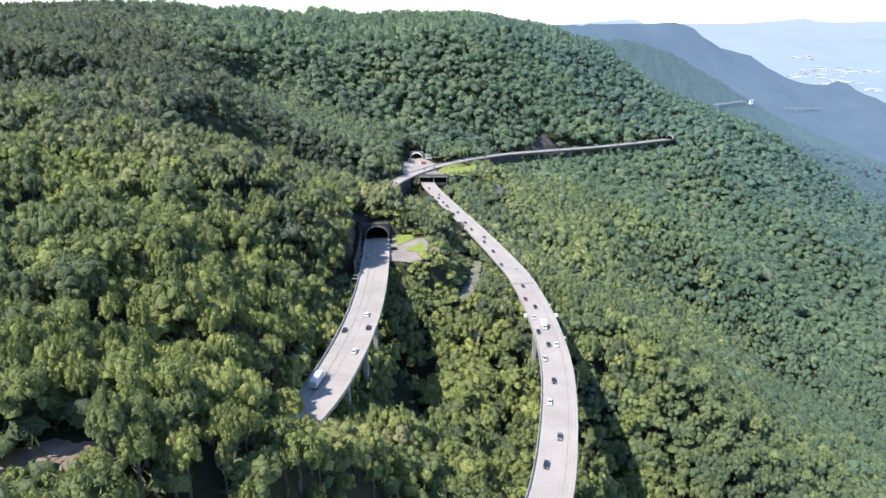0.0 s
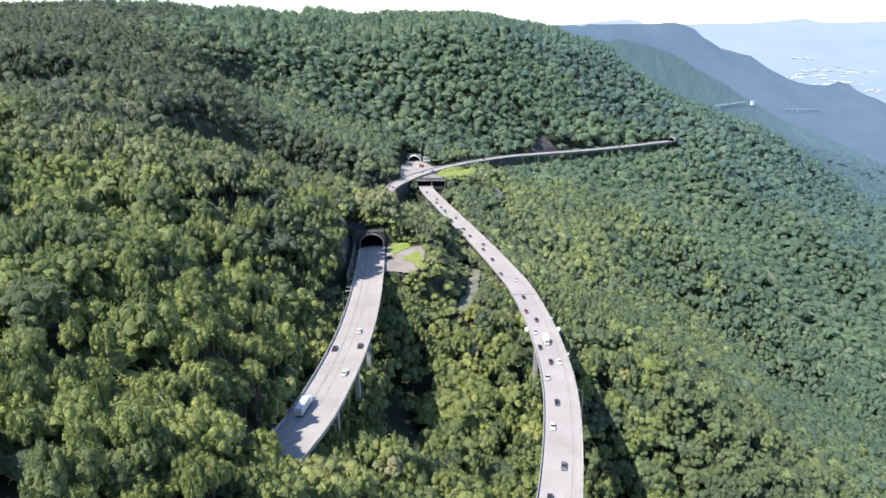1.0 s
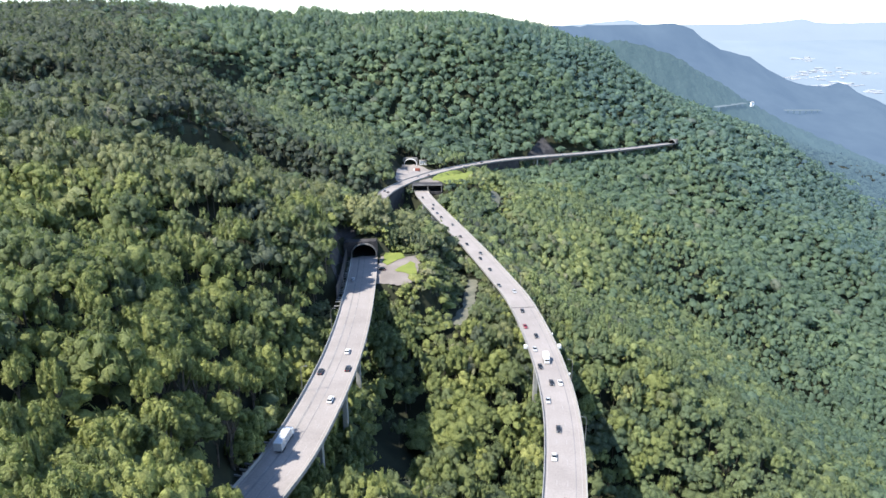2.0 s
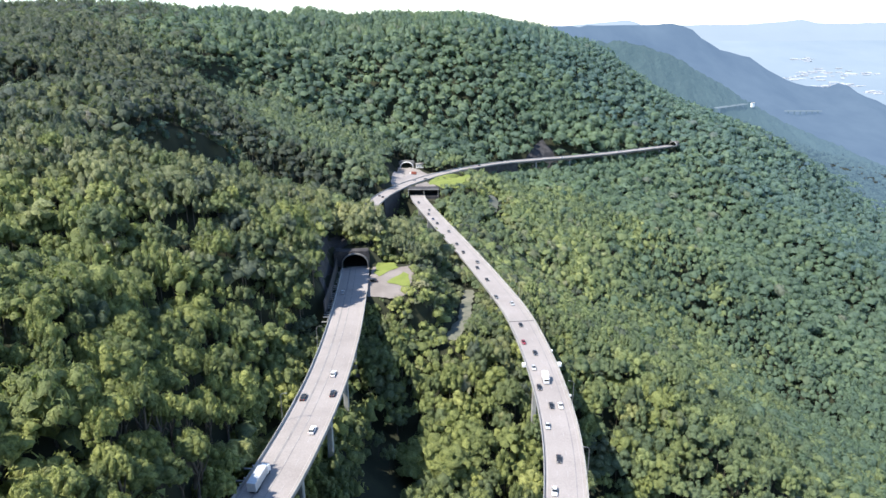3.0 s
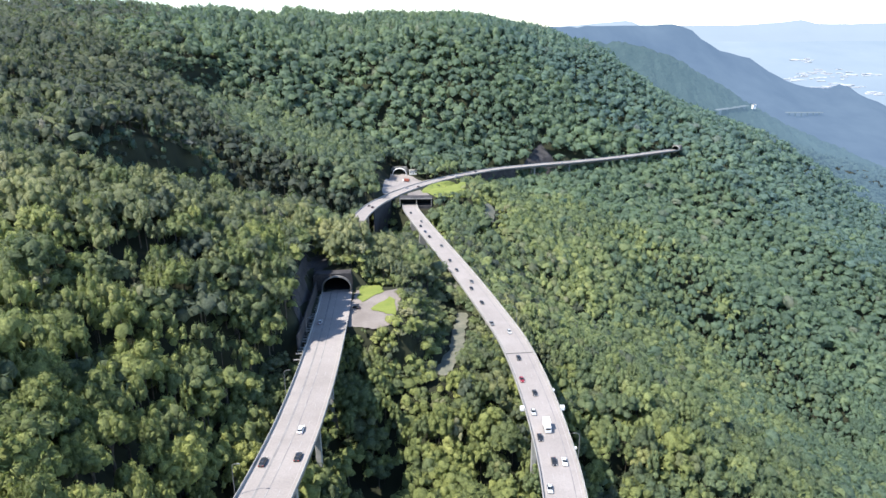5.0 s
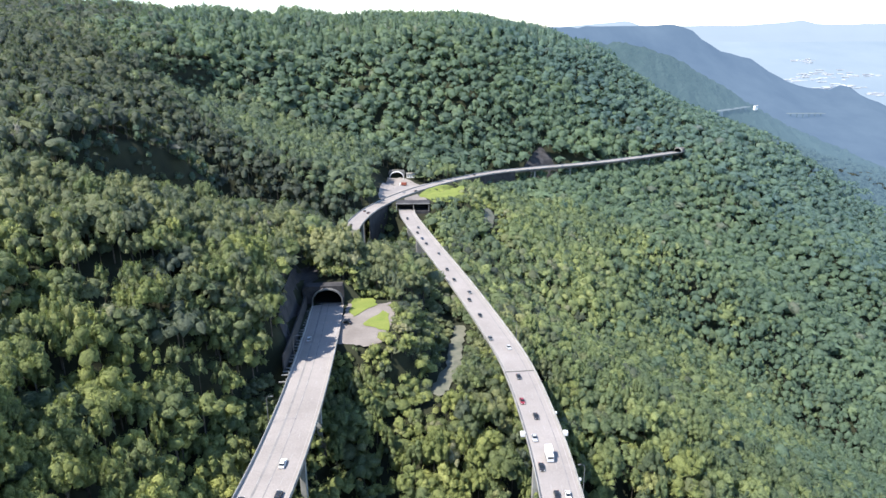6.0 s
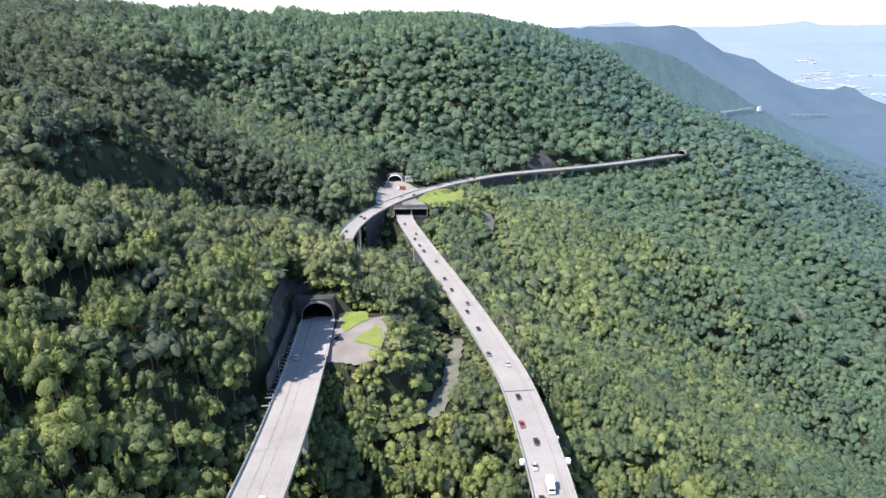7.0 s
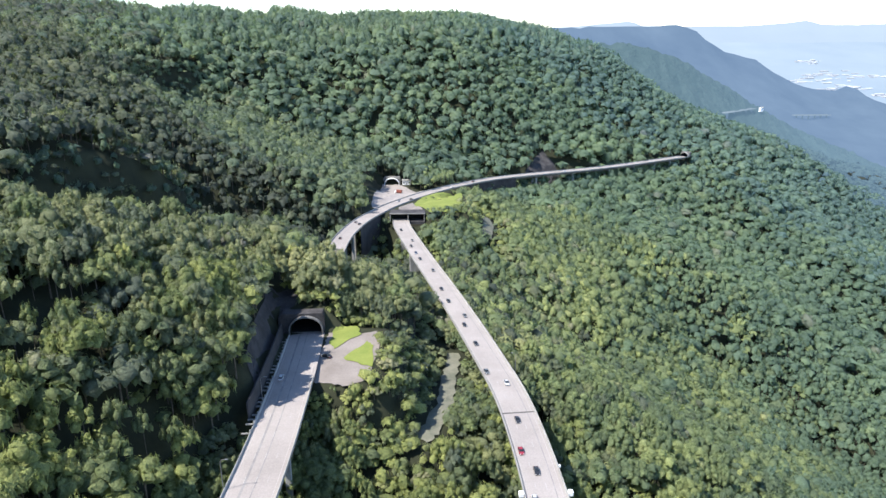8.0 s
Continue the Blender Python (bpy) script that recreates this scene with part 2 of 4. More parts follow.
NORTH_LINE = spline([(-52, 530), (-54, 575), (-53, 615), (-47, 660), (-37, 697), (-25, 732), (1, 786), (34, 837), (80, 888), (132, 923), (190, 956), (262, 1005), (375, 1098)])
WEST_HALF, EAST_HALF, NORTH_HALF = 7.8, 7.1, 6.6
WEST_LINE, EAST_LINE, NORTH_LINE = (np.c_[line, grade(line[:, 1])] for line, grade in ((WEST_LINE, grade_west), (EAST_LINE, grade_east), (NORTH_LINE, grade_north)))


def sideways(line):
    t = np.gradient(line[:, :2], axis=0)
    t /= np.linalg.norm(t, axis=1)[:, None]
    return np.c_[t[:, 1], -t[:, 0]]  # to the right of the way


def nearest(line, x, y):
    """Distance to a line in plan (to its right: plus), its grade there and the place along it (its y)."""
    x, y = np.asarray(x, float).ravel(), np.asarray(y, float).ravel()
    d = np.full(x.shape, 1e9)
    z, along, side = np.zeros(x.shape), np.zeros(x.shape), np.ones(x.shape)
    right = sideways(line)
    for (px, py, pz), (ux, uy) in zip(line, right):
        e = np.hypot(x - px, y - py)
        m = e < d
        d[m], z[m], along[m] = e[m], pz, py
        side[m] = np.sign((x[m] - px) * ux + (y[m] - py) * uy + 1e-9)
    return d, z, along, side


def smooth(a, b, v):
    t = np.clip((v - a) / (b - a), 0, 1)
    return t * t * (3 - 2 * t)


def wild(x, y):
    """The land before any road was cut into it."""
    x, y = np.asarray(x, float).ravel(), np.asarray(y, float).ravel()
    z = BASE[0] + BASE[1] * np.clip(x, -700, 1400) / 1000 + BASE[2] * np.tanh(x / 250) + BASE[3] * np.tanh((y - 750) / 300)
    for hx, hy, h, r in FAR_RANGES + HILLSIDES + SPURS + KNOLLS + SHOULDERS:
        z = z + h * np.exp(-((x - hx) ** 2 + (y - hy) ** 2) / (2 * r * r))
    fold = np.sin((0.86 * x + 0.5 * y) / 21 + 1.6 * np.sin((y - 0.4 * x) / 83)) * (0.6 + 0.4 * np.sin((y + 0.7 * x) / 117))
    z = z + (2.5 + 2.0 * smooth(500, 800, y)) * fold * smooth(90, 260, np.hypot((x - 10) * 0.8, (y - 360) * 0.55)) * smooth(25, 70, np.hypot(x - np.clip(x, -40, 370), np.abs(y - np.interp(x, [-60, -30, 80, 370], [600, 740, 888, 1100]))))
    z = z - 420 * smooth(70, 700, 0.817 * (y - 850) - 0.577 * (x + 420)) * smooth(260, 60, x)
    z = z - 320 * smooth(1700, 2050, y) * smooth(150, 300, x)
    return np.maximum(z, -140)


RAVINE = spline([(-290, 480), (-245, 540), (-205, 575), (-165, 598), (-120, 606), (-85, 606), (-62, 612)], 8.0)


TRACK_LINE = spline([(26, 448), (23.5, 431), (21, 418), (19, 388), (14.5, 369), (10, 358)], 4.0)
TRACK_LINE = np.c_[TRACK_LINE, np.interp(TRACK_LINE[:, 1], (358, 370, 385, 405, 420, 448), (149, 149, 147, 144.5, 142.5, 141))]


# steep faces turned from the sun: x, y, height, half their length
SCARPS = [(-160, 510, 52, 76), (-250, 806, 26, 50)]


def scarp_place(x, y, scarp):
    """Distance across a scarp (downhill: plus) and along it from its middle."""
    dx, dy = x - scarp[0], y - scarp[1]
    return 0.95 * dx - 0.31 * dy, 0.31 * dx + 0.95 * dy


def ground(x, y):
    x, y = np.asarray(x, float).ravel(), np.asarray(y, float).ravel()
    z = wild(x, y)
    ravine = np.full(x.shape, 1e9)
    for px, py in RAVINE:
        ravine = np.minimum(ravine, np.hypot(x - px, y - py))
    z = z - 66 * np.exp(-(ravine / 34) ** 2)
    for scarp in SCARPS:
        across, beside = scarp_place(x, y, scarp)
        drop = np.where(across < 0, 0.25 * np.exp(across / 45), 0.25 - smooth(0, 11, across) + 0.75 * smooth(20, 75, across))
        z = z + scarp[2] * drop * np.exp(-(beside / scarp[3]) ** 2)
    z = z - 7 * np.exp(-((x + 42) / 26) ** 2 - ((y - 482) / 32) ** 2)
    z = z - 14 * np.exp(-((x + 8) / 22) ** 2 - ((y - 592) / 30) ** 2)
    z = z - 36 * np.exp(-((x + 32) / 16) ** 2 - ((y - 645) / 28) ** 2)
    d, g, s, side = nearest(WEST_LINE, x, y)
    reach_in = np.where(side > 0, smooth(32, 14, d), smooth(16.5, 10.5, d))
    z = z + (np.minimum(z, g - np.where(side > 0, 25, 13)) - z) * reach_in * smooth(372, 358, s) * smooth(186, 215, s)
    bank = np.minimum(g + 1.0 + 2.0 * np.maximum(d - 10.5, 0), 190)
    z = np.where((side < 0) & (d > 10.5) & (d < 55) & (s > 322) & (y < 430), np.maximum(z, bank - 2.4 * np.maximum(d - 22, 0) - 45 * smooth(350, 322, s)), z)
    shelf = np.where(side > 0, smooth(26, 13, d), smooth(17, 11, d)) * smooth(360, 372, s) * smooth(414, 409, y)
    z = z + (g - 0.35 - z) * shelf
    apron = smooth(14, 3, np.hypot(np.maximum(np.abs(x + 22) - 13, 0), np.maximum(np.abs(y - 390) - 23, 0)))
    z = z + (170.6 - z) * apron * smooth(416, 412, np.where(x < -30, y, 0))
    d, g, s, side = nearest(EAST_LINE, x, y)
    z = z + (np.minimum(z, g - 12) - z) * smooth(36, 15, d) * smooth(684, 674, y)
    d, g, s, side = nearest(NORTH_LINE, x, y)
    over = np.maximum(smooth(690, 676, s), smooth(850, 866, s) * smooth(1090, 1075, s))
    z = z + (np.minimum(z, g - np.where(s > 800, 17, 10)) - z) * smooth(26, 12, d) * over * smooth(545, 556, s)
    fill = smooth(22, 10, d) * smooth(684, 694, s) * smooth(858, 848, s)
    z = z + (g - 0.35 - z) * fill
    lawn = smooth(10, 3, np.hypot(np.maximum(np.abs(x - 12) - 26, 0), np.maximum(np.abs(y - 742) - 54, 0))) * smooth(16, 26, d)
    z = z + (151.2 - 0.075 * (y - 686) - z) * lawn * smooth(684, 688, y)
    yard = smooth(8, 2, np.hypot(np.maximum(np.abs(x + 33) - 12, 0), np.maximum(np.abs(y - 820) - 22, 0))) * smooth(845, 840, y)
    z = z + (141.0 - z) * yard * smooth(9, 14, d)
    d, g, s, side = nearest(TRACK_LINE, x, y)
    z = z + (g - z) * smooth(13, 6, d)
    over = smooth(16, 9.5, np.abs(x + 43.5)) * smooth(412.5, 415, y) * smooth(500, 470, y)
    z = z + (np.maximum(z, 180.2) - z) * over
    over = smooth(15, 9, np.abs(x + 34.5)) * smooth(846, 850, y) * smooth(920, 895, y)
    z = z + (np.maximum(z, 150.2) - z) * over
    return z


def part(name, bm, material, parent=None, label="", category="", kind=""):
    """Links a bmesh as one mesh object under a thing or a part."""
    me = bpy.data.meshes.new(name)
    bm.normal_update()
    bm.to_mesh(me)
    bm.free()
    me.materials.append(material)
    ob = new(name, me)
    ob.parent = parent
    return tagged(ob, label, category, "", kind)


def thing(name, label, category, at=(0, 0, 0), turn=0.0, group="", kind=""):
    ob = new(name)
    ob.location, ob.rotation_euler = at, (0, 0, turn)
    ob.empty_display_size = 1.0
    return tagged(ob, label, category, group, kind)


def box(bm, x0, x1, y0, y1, z0, z1, bevel=0.0, m=None):
    made = bmesh.ops.create_cube(bm, size=1.0)["verts"]
    for v in made:
        v.co = Vector((x0 + (v.co.x + 0.5) * (x1 - x0), y0 + (v.co.y + 0.5) * (y1 - y0), z0 + (v.co.z + 0.5) * (z1 - z0)))
        if m is not None:
            v.co = m @ v.co
    if bevel:
        bmesh.ops.bevel(bm, geom=list({e for v in made for e in v.link_edges}), offset=bevel, segments=1, affect="EDGES")
    return bm


def boxed(*a, **k):
    return box(bmesh.new(), *a, **k)


def tube(bm, points, radii, sides=8):
    """A tapering round bar along points."""
    rings = []
    for i, (p, r) in enumerate(zip(points, radii)):
        p = Vector(p)
        q = Vector(points[min(i + 1, len(points) - 1)]) - Vector(points[max(i - 1, 0)])
        turn = q.to_track_quat("Z", "X").to_matrix()
        rings.append([bm.verts.new(p + turn @ Vector((r * math.cos(2 * math.pi * k / sides), r * math.sin(2 * math.pi * k / sides), 0))) for k in range(sides)])
    for a, b in zip(rings, rings[1:]):
        for k in range(sides):
            bm.faces.new((a[k], a[(k + 1) % sides], b[(k + 1) % sides], b[k]))
    bm.faces.new(rings[0][::-1])
    bm.faces.new(rings[-1])
    return bm


def sweep(line, section, closed=True):
    """Sweeps a section of (right, up) pairs along a line."""
    bm, side, rings = bmesh.new(), sideways(line), []
    for p, s in zip(line, side):
        rings.append([bm.verts.new((p[0] + s[0] * u, p[1] + s[1] * u, p[2] + v)) for u, v in section])
    n = len(section)
    for a, b in zip(rings, rings[1:]):
        for k in range(n if closed else n - 1):
            bm.faces.new((a[k], b[k], b[(k + 1) % n], a[(k + 1) % n]))
    if closed:
        bm.faces.new(rings[0])
        bm.faces.new(rings[-1][::-1])
    bmesh.ops.recalc_face_normals(bm, faces=bm.faces[:])
    return bm


def along(line, y):
    """The place on a line at that y, and its heading."""
    i = int(np.argmin(np.abs(line[:, 1] - y)))
    j, k = max(i - 1, 0), min(i + 1, len(line) - 1)
    t = line[k] - line[j]
    return line[i], math.atan2(-t[0], t[1])


# ---- ground ----
def steps(*runs):
    out = []
    for a, b, s in runs:
        out += list(np.arange(a, b, s))
    return np.array(out + [runs[-1][1]], float)


BORES = [(-51.5, -34.5, 411, 414), (-43.0, -26.0, 846, 849), (-24.5, 4.0, 687.0, 700)]
gx = steps((-2600, -1000, 200), (-1000, -300, 50), (-300, -90, 7), (-90, 100, 4.5), (100, 320, 12), (320, 900, 30), (900, 1500, 75), (1500, 4400, 220))
gy = steps((-1200, -200, 100), (-200, 100, 20), (100, 440, 5), (440, 680, 8), (680, 860, 5), (860, 1200, 12), (1200, 1800, 40), (1800, 4600, 160))
X, Y = np.meshgrid(gx, gy)
Z = ground(X, Y).reshape(X.shape)
bm = bmesh.new()
grid = [[bm.verts.new((X[j, i], Y[j, i], Z[j, i])) for i in range(len(gx))] for j in range(len(gy))]
for j in range(len(gy) - 1):
    for i in range(len(gx) - 1):
        mx, my = (gx[i] + gx[i + 1]) / 2, (gy[j] + gy[j + 1]) / 2
        if any(a < mx < b and c < my < d for a, b, c, d in BORES):
            continue
        bm.faces.new((grid[j][i], grid[j][i + 1], grid[j + 1][i + 1], grid[j + 1][i])).smooth = True
part("ground", bm, SOIL, None, "leaf-littered forest floor of steep mountain slopes, darkened for shade under trees", "ground", "structure")


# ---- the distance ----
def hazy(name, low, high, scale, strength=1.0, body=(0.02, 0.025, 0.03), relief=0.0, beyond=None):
    """Far country: distance haze put into a glowing colour veil, with faint relief."""
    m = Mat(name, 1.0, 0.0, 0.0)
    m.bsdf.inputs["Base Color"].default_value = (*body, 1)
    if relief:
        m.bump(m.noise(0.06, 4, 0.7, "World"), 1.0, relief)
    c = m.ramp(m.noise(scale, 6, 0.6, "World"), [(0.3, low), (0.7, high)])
    # The painted haze turns bluer towards the east.
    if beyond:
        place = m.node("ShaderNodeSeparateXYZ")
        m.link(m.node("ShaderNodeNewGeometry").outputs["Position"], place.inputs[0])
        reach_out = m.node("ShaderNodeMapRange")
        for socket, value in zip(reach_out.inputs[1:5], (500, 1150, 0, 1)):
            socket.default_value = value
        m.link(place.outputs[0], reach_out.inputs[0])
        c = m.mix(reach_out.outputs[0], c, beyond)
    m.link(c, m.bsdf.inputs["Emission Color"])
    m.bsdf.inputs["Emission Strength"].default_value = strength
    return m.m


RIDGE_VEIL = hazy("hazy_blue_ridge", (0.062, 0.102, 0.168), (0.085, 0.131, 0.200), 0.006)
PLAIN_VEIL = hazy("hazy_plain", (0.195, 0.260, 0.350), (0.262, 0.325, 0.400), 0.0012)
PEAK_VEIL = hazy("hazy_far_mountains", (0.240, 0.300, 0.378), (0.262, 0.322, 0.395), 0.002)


def range_of_hills(name, crest, foot, rough, material, label, seed, step=45.0, rows_down=13, canopy=0.0):
    """A long ridge: a crest line, a slope towards the viewer and one behind."""
    bm, rows = bmesh.new(), []
    line = spline([(c[0], c[1]) for c in crest], step)
    top = np.interp(line[:, 0], [c[0] for c in crest], [c[2] for c in crest])
    for k, (p, z) in enumerate(zip(line, top)):
        row = []
        for j in range(rows_down):
            u = j * 1.2 / (rows_down - 1)
            ease = u ** 0.85
            q = Vector((p[0] + foot[0] * u, p[1] + foot[1] * u, z + (foot[2] - z) * ease))
            q.z += rough * noise.noise(Vector((q.x / 160 + seed, q.y / 160, 0))) * min(1, 0.25 + 2 * u) + rough * 0.4 * noise.noise(Vector((q.x / 45, q.y / 45, seed)))
            if canopy:
                q.z += canopy * (noise.noise(Vector((q.x / 11, q.y / 11, seed))) + 0.7 * noise.noise(Vector((q.x / 26, q.y / 26, seed))))
            row.append(bm.verts.new(q))
        row.insert(0, bm.verts.new((p[0] - foot[0] * 0.4, p[1] - foot[1] * 0.4, min(z, foot[2]) - 20)))
        rows.append(row)
    for a, b in zip(rows, rows[1:]):
        for k in range(len(a) - 1):
            bm.faces.new((a[k], a[k + 1], b[k + 1], b[k])).smooth = True
    bmesh.ops.recalc_face_normals(bm, faces=bm.faces[:])
    return part(name, bm, material, None, label, "mountains", "structure")


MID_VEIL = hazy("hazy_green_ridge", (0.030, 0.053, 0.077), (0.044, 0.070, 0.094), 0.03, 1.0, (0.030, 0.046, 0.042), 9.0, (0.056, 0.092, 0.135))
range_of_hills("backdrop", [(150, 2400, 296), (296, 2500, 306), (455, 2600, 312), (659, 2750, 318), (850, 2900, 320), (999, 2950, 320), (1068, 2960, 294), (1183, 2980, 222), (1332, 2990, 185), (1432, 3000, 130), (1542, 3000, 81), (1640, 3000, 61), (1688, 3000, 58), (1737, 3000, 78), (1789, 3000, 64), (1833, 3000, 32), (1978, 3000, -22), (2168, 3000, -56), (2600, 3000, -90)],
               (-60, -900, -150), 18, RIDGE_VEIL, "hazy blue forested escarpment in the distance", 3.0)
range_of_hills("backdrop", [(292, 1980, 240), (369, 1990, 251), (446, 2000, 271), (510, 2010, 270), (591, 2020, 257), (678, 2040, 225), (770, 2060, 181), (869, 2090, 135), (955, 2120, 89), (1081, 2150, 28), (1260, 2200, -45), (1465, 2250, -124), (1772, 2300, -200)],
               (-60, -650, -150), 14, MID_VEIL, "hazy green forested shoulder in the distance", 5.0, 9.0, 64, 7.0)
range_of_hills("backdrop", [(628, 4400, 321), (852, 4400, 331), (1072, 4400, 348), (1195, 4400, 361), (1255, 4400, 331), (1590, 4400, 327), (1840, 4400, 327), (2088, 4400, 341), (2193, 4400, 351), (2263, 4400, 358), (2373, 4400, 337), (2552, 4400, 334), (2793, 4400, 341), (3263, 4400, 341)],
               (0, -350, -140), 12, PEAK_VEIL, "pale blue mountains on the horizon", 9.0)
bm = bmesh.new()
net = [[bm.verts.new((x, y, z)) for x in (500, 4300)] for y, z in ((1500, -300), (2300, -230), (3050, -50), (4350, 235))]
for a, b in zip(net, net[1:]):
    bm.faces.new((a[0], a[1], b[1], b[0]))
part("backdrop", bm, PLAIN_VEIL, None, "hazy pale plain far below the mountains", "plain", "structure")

# ---- viaducts ----
rng = np.random.default_rng(3)


def mirror(section):
    return [(-u, v) for u, v in section]


def viaduct(name, label, line, half, piers, seams, joints, dashes, right_end=1e9):
    """A curved road bridge: slab, girder, parapets, piers with cap beams, joints and paint."""
    root = thing(name, label, "viaduct")
    slab = [(-half, 0), (half, 0), (half, -0.45), (half * 0.55, -1.0), (-half * 0.55, -1.0), (-half, -0.45)]
    part("deck", sweep(line, slab), PAVING, root, "pale concrete road deck")
    girder = [(-half * 0.5, -1.0), (half * 0.5, -1.0), (half * 0.42, -3.0), (-half * 0.42, -3.0)]
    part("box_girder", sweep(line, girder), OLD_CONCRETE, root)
    wall = [(half - 0.48, 0.004), (half - 0.02, 0.004), (half - 0.06, 0.92), (half - 0.28, 0.92), (half - 0.34, 0.35)]
    for side, run in ((wall, line[line[:, 1] < right_end]), (mirror(wall), line)):
        part("parapet", sweep(run, side), CONCRETE, root, "pale concrete safety parapet")
    for u, w in seams:
        part("pavement_seam", sweep(line, [(u - w / 2, 0.006), (u + w / 2, 0.006)], False), SEAM, root, "tyre-darkened seam along the pavement")
    for u in (-half + 1.3, half - 1.6):
        part("edge_line", sweep(line, [(u - 0.08, 0.01), (u + 0.08, 0.01)], False), PAINT, root, "white edge line")
    bm = bmesh.new()
    side = sideways(line)
    for u in dashes:
        for i in range(2, len(line) - 2, 4):
            a, b = line[i], line[i + 1]
            p = [bm.verts.new((q[0] + s[0] * (u + e), q[1] + s[1] * (u + e), q[2] + 0.011)) for q, s, e in ((a, side[i], -0.07), (a, side[i], 0.07), (b, side[i + 1], 0.07), (b, side[i + 1], -0.07))]
            bm.faces.new(p)
    part("lane_dashes", bm, PAINT, root, "white dashed lane paint", "", "stuff")
    for y in joints:
        p, h = along(line, y)
        part("expansion_joint", boxed(-half + 0.5, half - 0.5, -0.42, 0.42, 0.002, 0.03, 0, pose(*p, 0, 0, math.degrees(h))), JOINT, root, "dark rubber expansion joint")
    for y, cols in piers:
        p, h = along(line, y)
        m = pose(p[0], p[1], p[2], 0, 0, math.degrees(h))
        foot = float(ground([p[0]], [p[1]])[0]) - p[2] - 4
        if foot > -6:
            continue
        pier = part("pier", boxed(-half * 0.62, half * 0.62, -1.2, 1.2, -4.6, -2.95, 0.12, m), CONCRETE, root, "weathered concrete pier with cap beam")
        for u, w in cols:
            part("column", boxed(u - w, u + w, -1.05, 1.05, foot, -4.5, 0.15, m), CONCRETE, pier)
            part("footing", boxed(u - w - 1.2, u + w + 1.2, -2.2, 2.2, foot, foot + 5.2, 0.2, m), OLD_CONCRETE, pier)
    return root


TWIN = ((-3.2, 1.0), (3.2, 1.0))
WALL = ((0, 2.6),)
west = viaduct("west_viaduct", "pale curved concrete viaduct leading into a tunnel", WEST_LINE[:-8], WEST_HALF,
               [(182, TWIN), (216, TWIN), (252, TWIN), (290, TWIN), (326, TWIN), (354, TWIN)], [(-3.0, 0.7), (0.2, 0.35)], [], [-3.4, 0.0, 3.4], 367)
east = viaduct("east_viaduct", "long pale curved concrete viaduct above the forest", EAST_LINE, EAST_HALF,
               [(176, TWIN), (222, TWIN), (268, TWIN), (314, TWIN), (369, WALL), (425, WALL), (496, WALL), (608, ((0, 3.5),)), (655, WALL)], [(3.6, 0.3)], [369], [-2.6, 0.9])
north = viaduct("north_viaduct", "pale curved concrete viaduct running along the hillside", NORTH_LINE, NORTH_HALF,
                [(560, TWIN), (590, TWIN), (620, TWIN), (650, TWIN), (676, TWIN), (868, TWIN), (896, TWIN), (922, TWIN), (950, TWIN), (985, TWIN), (1015, TWIN), (1045, TWIN), (1072, TWIN)], [(-2.4, 0.3)], [690, 852], [-1.6, 1.6])
for ob in (west, east, north):
    ob["group"] = "mountain road viaducts"


# ---- tunnels ----
def arch(radius, spring, n=16):
    """Half of a horseshoe: from the right foot over the crown to the left foot."""
    return [(radius, 0)] + [(radius * math.cos(a), spring + radius * 0.82 * math.sin(a)) for a in np.linspace(0, math.pi, n + 1)] + [(-radius, 0)]


def tunnel(name, label, at, turn, radius, spring, length, lip, concrete):
    """An arched portal: a lip that stands proud, a headwall round it and a dark bore behind."""
    root = thing(name, label, "tunnel portal", at, turn)
    inner, outer = arch(radius, spring), arch(radius + 0.6, spring)
    bm = bmesh.new()
    rings = []
    for y, prof in ((-lip, outer), (-lip, inner), (length, inner)):
        rings.append([bm.verts.new((u, y, v)) for u, v in prof])
    for k in range(len(inner) - 1):
        bm.faces.new((rings[1][k], rings[1][k + 1], rings[2][k + 1], rings[2][k]))
    bm.faces.new(rings[2])
    for v in rings[0]:
        bm.verts.remove(v)
    # Shade inside is painted: lining and floor take the near-black colour.
    part("bore", bm, BORE, root, "tunnel lining coloured near black for the shade inside")
    part("bore_floor", boxed(-radius - 0.3, radius + 0.3, 3.0, length, -0.8, -0.05, 0), BORE, root, "roadway inside the tunnel, coloured near black for shade")
    bm = bmesh.new()
    a = [[bm.verts.new((u, y, v)) for u, v in prof] for y, prof in ((-lip, inner), (-lip, outer), (1.5, outer), (-lip + 1.2, inner))]
    for k in range(len(inner) - 1):
        bm.faces.new((a[0][k], a[1][k], a[1][k + 1], a[0][k + 1]))
        bm.faces.new((a[1][k], a[2][k], a[2][k + 1], a[1][k + 1]))
        bm.faces.new((a[0][k], a[0][k + 1], a[3][k + 1], a[3][k]))
    bmesh.ops.recalc_face_normals(bm, faces=bm.faces[:])
    bmesh.ops.translate(bm, verts=bm.verts[:], vec=(0, 0, 0.003))
    part("portal_ring", bm, concrete, root, "projecting concrete portal ring")
    return root


